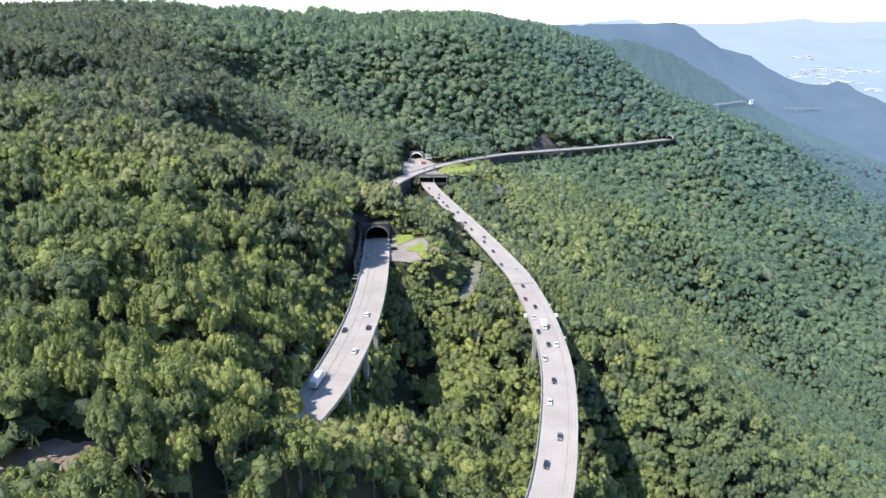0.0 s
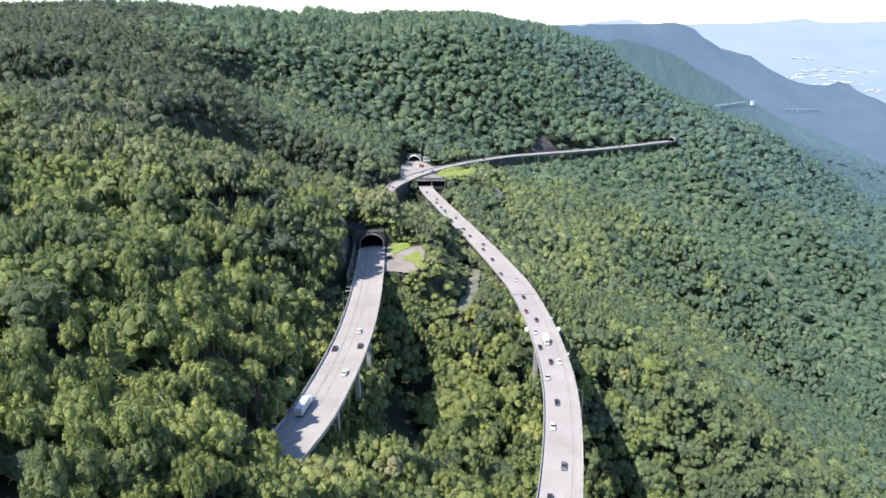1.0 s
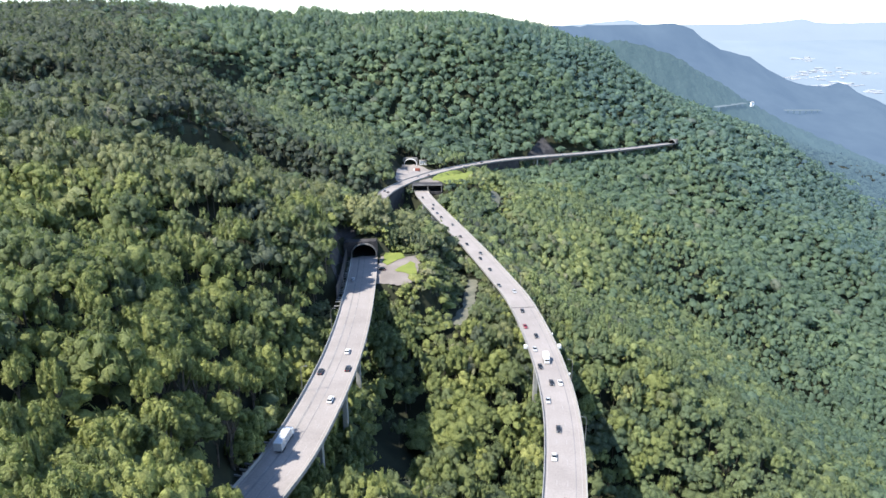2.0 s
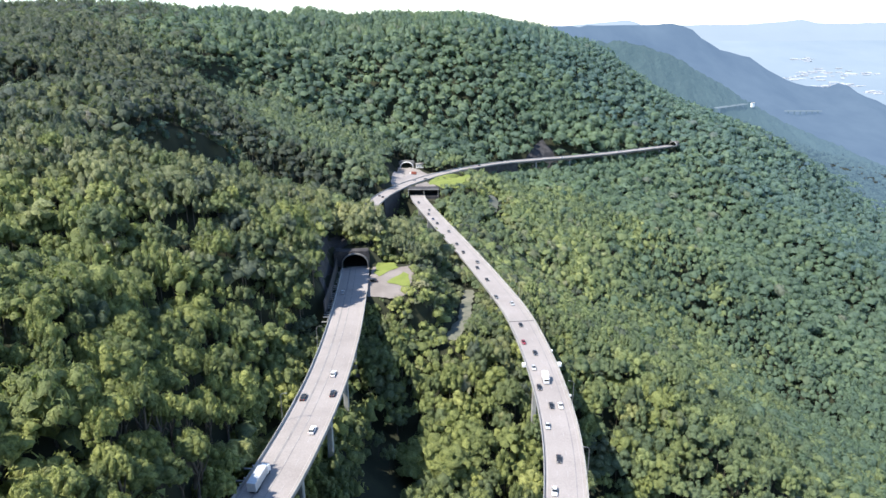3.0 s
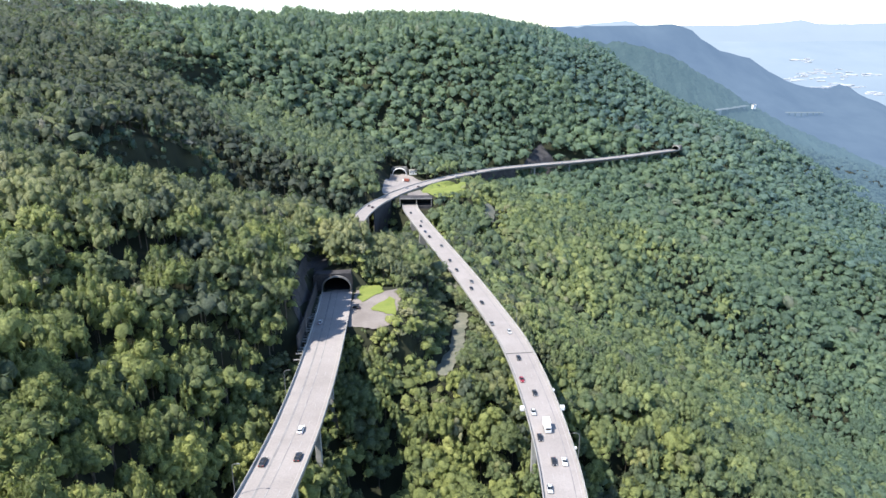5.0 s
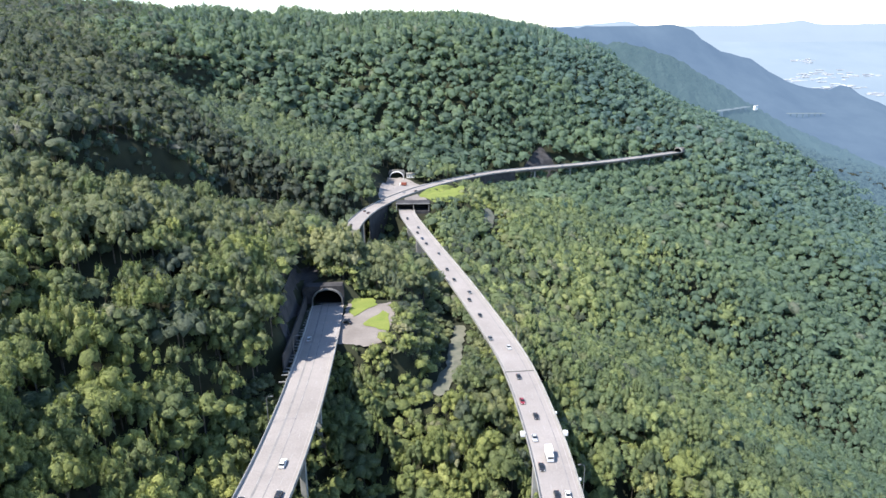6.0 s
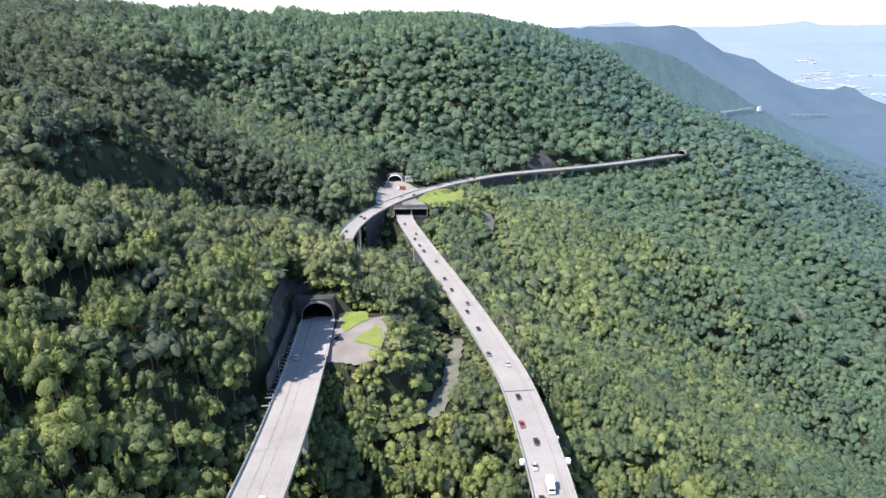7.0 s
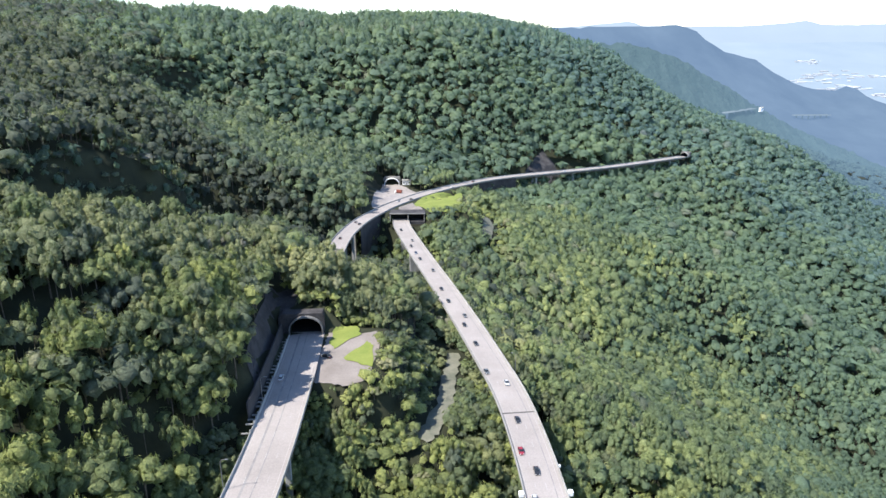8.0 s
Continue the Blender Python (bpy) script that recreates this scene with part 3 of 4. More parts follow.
def headwall(root, radius, spring, left, right, top, concrete, y=1.0):
    """A wall with the arched opening through it, round the portal."""
    bm = bmesh.new()
    ring = arch(radius + 0.6, spring)
    rim = []
    for u, v in ring:
        s = max(abs(u) / (right if u > 0 else left), v / top)
        rim.append((u / s if s else 0, v / s if s else 0))
    rim[0], rim[-1] = (right, 0), (-left, 0)
    for d in (0, 5.6):
        a = [bm.verts.new((u, y + d, v)) for u, v in ring]
        b = [bm.verts.new((u, y + d, v)) for u, v in rim]
        for k in range(len(ring) - 1):
            bm.faces.new((a[k], a[k + 1], b[k + 1], b[k]) if d else (a[k], b[k], b[k + 1], a[k + 1]))
        if d:
            for k in range(len(ring) - 1):
                bm.faces.new((b[k], b[k + 1], last[k + 1], last[k]))
        last = b
    bmesh.ops.recalc_face_normals(bm, faces=bm.faces[:])
    part("headwall", bm, concrete, root, "dark concrete headwall")


p, h = along(WEST_LINE, 408)
tun = tunnel("road_tunnel", "arched concrete tunnel portal shaded by a forested cutting", (-42.8, 408.5, 170.9), h, 7.0, 2.4, 45, 0.9, OLD_CONCRETE)
# This headwall's shade is put into its dark colour.
headwall(tun, 7.0, 2.4, 12, 8.2, 9.5, SHADE_DARK_ROCK)
tun = tunnel("road_tunnel", "distant arched tunnel portal with a white concrete rim", (-34.5, 842, 140.8), 0.0, 7.4, 2.2, 45, 2.0, WHITE)
headwall(tun, 7.4, 2.2, 9.2, 9.2, 9.6, OLD_CONCRETE)
tun = tunnel("road_tunnel", "far pale arched tunnel mouth at the viaduct's end", (376.5, 1099.5, grade_north(1099) + 0.05), -0.84, 5.4, 1.2, 6, 1.5, CONCRETE)
headwall(tun, 5.4, 1.2, 6.5, 6.5, 6.5, OLD_CONCRETE)

root = thing("underpass_portal", "wide concrete box portal of two dark cells under a road", "tunnel portal", (-10.5, 686.5, 145.3))
part("roof_beam", boxed(-15.5, 15, -0.8, 1.0, 5.7, 6.5, 0.1), OLD_CONCRETE, root, "long pale concrete beam")
for u in (-14.9, 0.4, 14.3):
    part("pillar", boxed(u - 0.28, u + 0.28, -0.5, 0.9, -1.0, 5.7, 0.06), CONCRETE, root)
# Black panel added across both cells as their inner shade.
part("cell_shade_panel", boxed(-15.2, 14.8, 8, 9, -3, 6, 0), BORE, root, "near-black panel standing in for shade in the covered roadway")
part("roof_slab", boxed(-15.3, 14.8, 1.1, 14, 5.5, 6.2, 0), SHADE_DARK_ROCK, root)
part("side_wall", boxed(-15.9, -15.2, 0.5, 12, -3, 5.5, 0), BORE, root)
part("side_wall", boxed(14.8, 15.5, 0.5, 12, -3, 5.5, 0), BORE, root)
part("cell_floor", boxed(1.0, 14.8, -1.0, 8.1, -3, -0.4, 0), SHADE_DARK_ROCK, root)


# Wall face turned from the sun; its shade is also in the colour.
run = WEST_LINE[(WEST_LINE[:, 1] > 334) & (WEST_LINE[:, 1] < 409)]
part("retaining_wall", sweep(run, [(-10.5, -1.5), (-9.9, -1.5), (-10.2, 6.4), (-10.7, 6.4)]), SHADE_DARK_ROCK, None, "retaining wall along the tunnel approach, darkened in colour for shade", "wall", "structure")


# Dark walls added where deep shade lies under the north road.
for low, high, drop in ((634, 689, 26), (842, 906, 15)):
    run = NORTH_LINE[(NORTH_LINE[:, 1] > low) & (NORTH_LINE[:, 1] < high)]
    part("retaining_wall", sweep(run, [(5.9, -drop), (6.4, -drop), (6.4, -1.05), (5.9, -1.05)]), SHADE_DARK_ROCK, None, "retaining wall below the road, coloured dark for the shade there", "wall", "structure")


# ---- cleared patches beside the roads ----
def patch(name, outline, material, lift, label, category, ragged=0.45):
    """A draped sheet inside an outline on the ground."""
    bm = bmesh.new()
    pts = np.array(outline, float)
    f = bm.faces.new([bm.verts.new((x, y, 0)) for x, y in pts])
    bmesh.ops.triangulate(bm, faces=[f])
    bmesh.ops.subdivide_edges(bm, edges=bm.edges[:], cuts=5, use_grid_fill=True)
    for v in bm.verts:
        if v.is_boundary:
            v.co.x += ragged * math.sin(v.co.y * 1.7 + 2.1 * v.co.x)
            v.co.y += ragged * math.sin(v.co.x * 2.3 - 1.1 * v.co.y)
    zs = ground([v.co.x for v in bm.verts], [v.co.y for v in bm.verts])
    for v, z in zip(bm.verts, zs):
        v.co.z = z + lift
    bmesh.ops.recalc_face_normals(bm, faces=bm.faces[:])
    for f in bm.faces:
        if f.normal.z < 0:
            f.normal_flip()
    return part(name, bm, material, None, label, category, "structure")


patch("pavement", [(-36, 366), (-33, 400), (-33, 412), (-26.5, 404), (-12.2, 412), (-9, 406), (-10.5, 368), (-19, 363), (-28, 365)], APRON, 0.25, "worn grey asphalt apron beside the tunnel mouth", "pavement")
patch("lawn", [(-31, 416), (-20.5, 416.5), (-18.5, 408), (-28.5, 394), (-31, 400)], GRASS, 0.5, "bright mown grass beside the tunnel mouth", "grass")
patch("lawn", [(-23.5, 385), (-14.5, 401), (-11.5, 397), (-10.5, 377)], GRASS, 0.5, "bright triangular patch of mown grass", "grass")
patch("lawn", [(-7, 737), (2, 778), (15, 796), (34, 808), (40, 790), (38, 740), (37, 692), (23, 694), (9, 692), (3, 712)], GRASS, 0.45, "bright green lawn between road and portal", "grass")
patch("track", [(27, 446), (20.5, 446), (19.5, 431), (17.5, 418), (15.5, 388), (10.5, 369), (6.5, 359.5), (13, 356.5), (17.5, 365), (22.5, 385), (24.5, 417), (26.5, 431)], TRACK, 0.8, "bare dirt service track through the trees", "track", 0.7)
patch("track", [(58, 760), (66, 760), (68, 735), (62, 686), (53, 688), (58, 730)], TRACK, 1.3, "pale cleared strip on the slope", "track")
CUTTING = [(-50, 350), (-53, 410), (-50, 417), (-47, 424), (-56, 440), (-62, 430), (-61, 412), (-58, 385), (-55, 360)]
BENCH = [(118, 938), (150, 985), (176, 956), (150, 938)]
# The cutting's shade is partly in this dark colour.
patch("cut_slope", CUTTING, SHADE_DARK_ROCK, 0.6, "dark shotcrete cutting above the tunnel approach, shade in its colour", "slope")
patch("cut_slope", BENCH, SHADE_DARK_ROCK, 0.8, "grey shotcrete retaining slope above the road", "slope")
patch("pavement", [(-21, 697), (1, 697), (2, 709), (-8, 741), (-19, 722)], APRON, 0.5, "worn paved shoulder above the covered roadway", "pavement")
patch("yard", [(-45, 722), (-46, 752), (-46, 792), (-45, 841), (-25, 842), (-18, 832), (-6, 812), (3, 803), (-12, 776), (-24, 754), (-33, 733), (-41, 712)], PAVING, 0.3, "paved yard before the tunnel", "pavement")
patch("rock_outcrop", [(-87, 101), (-81, 98.5), (-70, 100), (-64.5, 108), (-67, 115), (-72, 112), (-77, 112.5), (-82, 108), (-85, 109)], ROCK, 0.6, "bare brown rock among trees", "rock")


# ---- beside the decks ----
def roadside(line, y, u, lift=0.0):
    """A pose beside a line: u metres to its right, facing along it."""
    p, h = along(line, y)
    return pose(p[0], p[1], p[2] + lift, 0, 0, math.degrees(h)) @ pose(u, 0, 0)


def street_lamp():
    root = thing("street_lamp", "slender grey street lamp bracketed to the viaduct's parapet", "street lamp", group="street lamps of the viaducts")
    part("pole", tube(bmesh.new(), [(0, 0, -0.6), (0, 0, 4), (0, 0, 8.6), (0.15, 0, 9.3), (0.6, 0, 9.7), (1.6, 0, 9.85)], (0.13, 0.11, 0.09, 0.08, 0.07, 0.06)), STEEL, root)
    part("lamp_head", boxed(1.4, 2.3, -0.17, 0.17, 9.78, 9.95, 0.05), STEEL, root, "grey lamp housing")
    part("bracket", boxed(-0.1, 0.35, -0.2, 0.2, -0.7, -0.3, 0.03), STEEL, root)
    return root


lamp = street_lamp()
places = [(WEST_LINE, y, -WEST_HALF - 0.35, 0) for y in (236, 296, 346)] + [(EAST_LINE, y, EAST_HALF + 0.35, 180) for y in (240, 284, 402)]
for k, (line, y, u, spin) in enumerate(places):
    m = roadside(line, y, u, 0.2) @ pose(0, 0, 0, 0, 0, spin)
    if k:
        copy_thing(lamp, m)
    else:
        lamp.matrix_basis = m


def cabinet(size):
    root = thing("equipment_cabinet", "white enamelled equipment cabinet fixed outside the parapet", "cabinet", group="cabinets beside the east viaduct")
    part("body", boxed(-size / 2, size / 2, -size / 2, size / 2, 0, size, 0.06), WHITE, root)
    part("door", boxed(-size * 0.42, size * 0.42, -size / 2 - 0.03, -size / 2 + 0.01, size * 0.08, size * 0.92, 0.01), WHITE, root)
    part("bracket", boxed(-size * 0.4, size * 0.4, -size * 0.4, size * 0.4, -0.25, 0.0, 0.02), STEEL, root, "steel bracket")
    return root


for y, u, size in ((316, EAST_HALF + 0.9, 1.6), (316, -EAST_HALF - 0.9, 1.6), (332, EAST_HALF + 0.5, 0.8), (291, EAST_HALF + 0.5, 0.8)):
    cabinet(size).matrix_basis = roadside(EAST_LINE, y, u, -0.4)


def side_beam():
    root = thing("canopy_beam", "pale concrete beam projecting from the road's parapet", "beam", group="projecting beams beside the west road")
    part("beam", boxed(-3.0, 0.0, -0.2, 0.2, -0.35, 0.15, 0.04), CONCRETE, root)
    part("upstand", boxed(-0.35, 0.05, -0.25, 0.25, 0.1, 1.25, 0.04), CONCRETE, root)
    return root


beam = side_beam()
for k, y in enumerate([174 + 3.9 * i for i in range(10)] + [326 + 4.0 * i for i in range(20)]):
    m = roadside(WEST_LINE, y, -WEST_HALF + 0.05, 0.0)
    if k:
        copy_thing(beam, m)
    else:
        beam.matrix_basis = m


# ---- vehicles ----
def wheels(root, track, base, r, w):
    for sx in (-1, 1):
        for sy in base:
            bm = bmesh.new()
            bmesh.ops.create_cone(bm, cap_ends=True, segments=14, radius1=r, radius2=r, depth=w)
            bmesh.ops.rotate(bm, verts=bm.verts[:], cent=(0, 0, 0), matrix=Matrix.Rotation(math.pi / 2, 3, "Y"))
            bmesh.ops.translate(bm, verts=bm.verts[:], vec=(sx * track, sy, r))
            part("wheel", bm, RUBBER, root)


def hull(profile, half, inset=0.0):
    """A body from a side outline of (y, z), narrowed towards its top."""
    bm = bmesh.new()
    top = max(z for y, z in profile)
    low = min(z for y, z in profile)
    a, b = [], []
    for y, z in profile:
        w = half - inset * (z - low) / (top - low)
        a.append(bm.verts.new((-w, y, z)))
        b.append(bm.verts.new((w, y, z)))
    bm.faces.new(a)
    bm.faces.new(b[::-1])
    for k in range(len(a)):
        j = (k + 1) % len(a)
        bm.faces.new((a[k], b[k], b[j], a[j]))
    bmesh.ops.recalc_face_normals(bm, faces=bm.faces[:])
    bmesh.ops.bevel(bm, geom=bm.edges[:], offset=0.05, segments=1, affect="EDGES")
    return bm


def car(material, words):
    root = thing("car", words + " passenger car on the viaduct's pale roadway", "car", group="cars on the viaducts")
    part("body", hull([(-2.15, 0.32), (2.15, 0.32), (2.18, 0.62), (1.95, 0.80), (0.95, 0.93), (-1.9, 0.95), (-2.18, 0.8)], 0.89, 0.06), material, root)
    part("windows", hull([(-1.75, 0.93), (1.0, 0.92), (0.25, 1.36), (-1.25, 1.38)], 0.80, 0.16), GLASS, root, "dark tinted windows")
    part("roof", hull([(-1.2, 1.37), (0.2, 1.36), (0.1, 1.45), (-1.05, 1.46)], 0.63, 0.08), material, root)
    wheels(root, 0.80, (-1.35, 1.35), 0.32, 0.2)
    for sx in (-0.62, 0.62):
        part("headlight", boxed(sx - 0.2, sx + 0.2, 2.05, 2.2, 0.58, 0.74, 0.02), LAMP_LENS, root, "clear headlight")
        part("tail_light", boxed(sx - 0.2, sx + 0.2, -2.22, -2.08, 0.66, 0.82, 0.02), RED_LENS, root, "red tail light")
    return root


def lorry(material, length, words):
    root = thing("lorry", words, "lorry", group="lorries on the viaducts")
    part("cab", hull([(length / 2 - 2.0, 0.5), (length / 2, 0.5), (length / 2, 1.6), (length / 2 - 0.35, 2.75), (length / 2 - 2.0, 2.85)], 1.2, 0.08), WHITE_PAINT, root, "white driver's cab")
    part("windscreen", boxed(-1.0, 1.0, length / 2 - 0.30, length / 2 - 0.02, 1.65, 2.4, 0.03), GLASS, root, "dark windscreen")
    part("cargo_box", boxed(-1.27, 1.27, -length / 2, length / 2 - 2.2, 1.0, 3.7, 0.06), material, root, "plain boxy load body")
    part("chassis", boxed(-0.5, 0.5, -length / 2 + 0.2, length / 2 - 0.4, 0.55, 1.0, 0.03), RUBBER, root)
    wheels(root, 1.05, (-length / 2 + 1.2, -length / 2 + 2.5, length / 2 - 1.3), 0.5, 0.32)
    return root


kinds = {}
for key, mat, words in (("k", BLACK_PAINT, "glossy black"), ("g", GREY_PAINT, "dark grey"), ("s", SILVER_PAINT, "silver"), ("w", WHITE_PAINT, "white"), ("r", RED_PAINT, "dark red"), ("b", BLUE_PAINT, "dark blue")):
    kinds[key] = [car(mat, words), False]
kinds["t"] = [lorry(WHITE_PAINT, 6.0, "small white box lorry on the pale roadway"), False]
kinds["R"] = [lorry(RUST_PAINT, 8.0, "dull red lorry standing in the tunnel yard"), False]
kinds["T"] = [lorry(SILVER_PAINT, 10.5, "long pale articulated lorry beside the parapet"), False]


def park(key, m):
    ob, used = kinds[key]
    if used:
        copy_thing(ob, m)
    else:
        ob.matrix_basis = m
        kinds[key][1] = True


def drive(line, rows, spin):
    for key, y, u in rows:
        park(key, roadside(line, y, u, 0.013) @ pose(0, 0, 0, 0, 0, spin))


drive(EAST_LINE, [("k", 654, -2.6), ("g", 622, 0.9), ("k", 606, -2.7), ("b", 590, -2.6), ("k", 575, -2.4), ("g", 548, 0.8), ("k", 514, -2.0), ("k", 492, -2.6), ("g", 470, 1.0), ("k", 456, -2.3), ("k", 432, -2.4),
                  ("g", 405, -5.0), ("s", 393, 0.9), ("k", 361, -1.6), ("r", 340, -4.2), ("k", 329, -0.9), ("s", 313, -4.1), ("t", 302, -0.8), ("k", 295, -4.3), ("k", 281, -1.4), ("w", 280, 2.2), ("s", 266, -4.5), ("k", 246, -1.8),
                  ("w", 228, -3.6), ("g", 205, 0.6), ("k", 186, -3.0)], 180)
drive(WEST_LINE, [("w", 272, 1.8), ("k", 256, 4.4), ("k", 253, -5.2), ("w", 230, 3.2), ("T", 203, -3.6), ("s", 364, -4.6)], 0)
drive(NORTH_LINE, [("k", 598, -1.6), ("g", 654, -2.6), ("k", 648, 2.2), ("k", 758, 3.2), ("s", 745, -2.6), ("w", 832, 1.6), ("k", 863, -1.6), ("w", 944, 1.5), ("s", 1010, -1.8)], 0)
for key, x, y, z, turn in (("k", -30.1, 386.5, 170.9, 60), ("R", -25.5, 806, 142.3, 70)):
    park(key, pose(x, y, float(ground([x], [y])[0]) + 0.27, 0, 0, turn))


# ---- buildings far off ----
def block(x, y, z, w, d, h, material, words, name="building"):
    root = thing(name, words, "building", (x, y, z), rng.uniform(-0.3, 0.3), "pale buildings on the plain")
    part("wall", boxed(-w / 2, w / 2, -d / 2, d / 2, 0, h), material, root)
    part("roof", hull([(-d / 2 - 1, h), (d / 2 + 1, h), (0, h + 0.14 * d)], w / 2 + 1), material, root)


def control_house(x, y, turn):
    root = thing("control_house", "small white tunnel control house beside the portal", "building", (x, y, float(ground([x], [y])[0])), turn)
    part("wall", boxed(-4.5, 4.5, -3, 3, -0.5, 4.2, 0.05), WHITE, root)
    part("roof", boxed(-5, 5, -3.5, 3.5, 4.2, 4.6, 0.05), CONCRETE, root, "flat concrete roof")
    part("door", boxed(-0.6, 0.6, -3.06, -2.98, 0, 2.1, 0.01), STEEL, root)
    for u in (-2.8, 2.8):
        part("window", boxed(u - 0.8, u + 0.8, -3.06, -2.98, 1.2, 2.4, 0.01), GLASS, root, "dark window")


control_house(-19, 845, 0.1)
# Pale walls with haze worked in: dimmer and slightly blue.
TOWN_WALL = grainy("haze_dimmed_town_render", (0.27, 0.285, 0.305), (0.42, 0.435, 0.455), 0.02, 0.2, 0.9, 0.05)
TOWN = [((1850, 3560), (120, 30), 16), ((1880, 3405), (70, 16), 14), ((2090, 3640), (150, 45), 26), ((2020, 3430), (60, 30), 12), ((2095, 3318), (45, 12), 10), ((2010, 3910), (90, 30), 10)]
for (cx, cy), (wx, wy), count in TOWN:
    for i in range(count):
        x, y = cx + rng.normal(0, wx * 0.6), cy + rng.normal(0, wy)
        block(x, y, np.interp(y, (3050, 4350), (-50, 235)) - 6, rng.uniform(14, 58), rng.uniform(10, 24), rng.uniform(5, 10), TOWN_WALL, "low pale building of a hazy distant town")



# Deck and piers glow in a haze colour as the far ridges do.
FAR_DECK = hazy("hazy_far_concrete", (0.125, 0.170, 0.215), (0.145, 0.190, 0.235), 0.01)
FAR_PIER = hazy("hazy_far_piers", (0.070, 0.112, 0.165), (0.080, 0.125, 0.178), 0.01)


def far_house(x, y, z):
    root = thing("hillside_house", "small white house on the hazy forested shoulder", "house", (x, y, z), 0.3)
    part("wall", boxed(-5, 5, -3.5, 3.5, -8, 4.5, 0.1), WHITE, root)
    part("roof", hull([(-4.2, 4.5), (4.2, 4.5), (0, 6.3)], 5.6), CONCRETE, root, "pale pitched roof")


def far_viaduct(a, b, drop, count, words):
    """A distant straight deck on piers."""
    a, b = Vector(a), Vector(b)
    root = thing("distant_viaduct", words, "viaduct", a)
    root["group"] = "distant road viaducts"
    run = b - a
    turn = Matrix.Rotation(math.atan2(-run.x, run.y), 4, "Z")
    n = run.length
    slope = Matrix.Rotation(math.asin(run.z / n), 4, "X")
    part("deck", boxed(-6, 6, 0, n, -1.6, 0, 0.1, turn @ slope), FAR_DECK, root)
    for side in (-6, 5.6):
        part("parapet", boxed(side, side + 0.4, 0, n, 0.004, 1.0, 0.05, turn @ slope), FAR_DECK, root)
    for i in range(count):
        y = n * (i + 0.5) / count
        part("pier", boxed(-3, 3, y - 1.2, y + 1.2, -drop, -1.6 + run.z * (i + 0.5) / count, 0.1, turn), FAR_PIER, root)


far_house(962, 2104, 82)
far_viaduct((775, 1918, 93), (925, 2070, 88), 40, 5, "pale distant road viaduct on the hazy shoulder")
far_viaduct((1290, 2538, 12), (1480, 2640, 0), 40, 6, "hazy grey road viaduct far off below the escarpment")


def ridge_mast(x, y, height):
    z = float(ground([x], [y])[0])
    root = thing("radio_mast", "slender pale lattice radio mast on the ridge", "mast", (x, y, z))
    corners = [(-0.9, -0.9), (0.9, -0.9), (0.9, 0.9), (-0.9, 0.9)]
    for u, v in corners:
        part("leg", tube(bmesh.new(), [(u, v, -1), (u * 0.4, v * 0.4, height)], (0.09, 0.06), 5), STEEL, root)
    for i in range(int(height / 3)):
        w, h = 1 - 0.6 * i * 3 / height, i * 3.0
        bm = bmesh.new()
        for (u, v), (p, q) in zip(corners, corners[1:] + corners[:1]):
            tube(bm, [(u * w, v * w, h), (p * w, q * w, h + 3)], (0.05, 0.05), 4)
        part("bracing", bm, STEEL, root)


ridge_mast(-40, 1172, 52)


# ---- trees ----
def ico(sub):
    bm = bmesh.new()
    bmesh.ops.create_icosphere(bm, subdivisions=sub, radius=1.0)
    v = np.array([p.co[:] for p in bm.verts])
    f = np.array([[p.index for p in q.verts] for q in bm.faces])
    bm.free()
    return v, f


def crown(rng, florets, sprays, spray=0.1, size=(0.17, 0.29), cores=3, flat=(0.5, 0.75), loose=1.2):
    """A crown of unit radius and unit height: a few cores, many small uneven florets over them, and loose leaf sprays."""
    v0, f0 = ico(1)
    verts, faces, n = [], [], 0
    centres = []
    for i in range(cores):
        a = i * 2.1 + rng.uniform(0, 1)
        centres.append((np.array([0.30 * math.cos(a), 0.30 * math.sin(a), 0.44 + rng.uniform(-0.06, 0.1)]), rng.uniform(0.42, 0.54)))
    bulge = [rng.normal(0, 1, 3) for i in range(3)]
    for i in range(florets):
        a, e = i * 2.39996 + rng.uniform(-0.4, 0.4), 1.0 - 1.32 * (i + 0.5) / florets + rng.uniform(-0.08, 0.08)
        ring = math.sqrt(max(0.05, 1 - e * e))
        d = np.array([ring * math.cos(a), ring * math.sin(a), e])
        reach = 0.80 + 0.09 * sum(math.sin(3 * (d @ b)) for b in bulge) + rng.uniform(-0.08, 0.08)
        centres.append((np.array([d[0] * reach, d[1] * reach, 0.42 + 0.46 * d[2] * reach]), rng.uniform(*size)))
    for c, s in centres:
        v = v0 * (1 + rng.uniform(-0.34, 0.34, (len(v0), 1))) @ np.array(Euler(rng.uniform(0, 6.28, 3)).to_matrix()) * s * np.array([rng.uniform(0.85, 1.25), rng.uniform(0.85, 1.25), rng.uniform(*flat)])
        upper = np.argsort(v[f0].mean(1)[:, 2])[7:]
        verts.append(v + c)
        faces.append(f0[upper] + n)
        n += len(v)
    for i in range(sprays):
        c, s = centres[rng.integers(min(cores, len(centres) - 1), len(centres))]
        d = rng.normal(0, 1, 3)
        d[2] = abs(d[2]) * 1.1
        d /= np.linalg.norm(d)
        p = c + d * s * np.array([1, 1, 0.8]) * rng.uniform(0.9, loose)
        a, b = rng.normal(0, 1, 3) * spray, rng.normal(0, 1, 3) * spray
        a -= d * (a @ d) * 0.7
        b -= d * (b @ d) * 0.7
        verts.append(np.array([p, p + a, p + b]))
        faces.append(np.array([[n, n + 1, n + 2]]))
        n += 3
    return np.vstack(verts), np.vstack(faces)


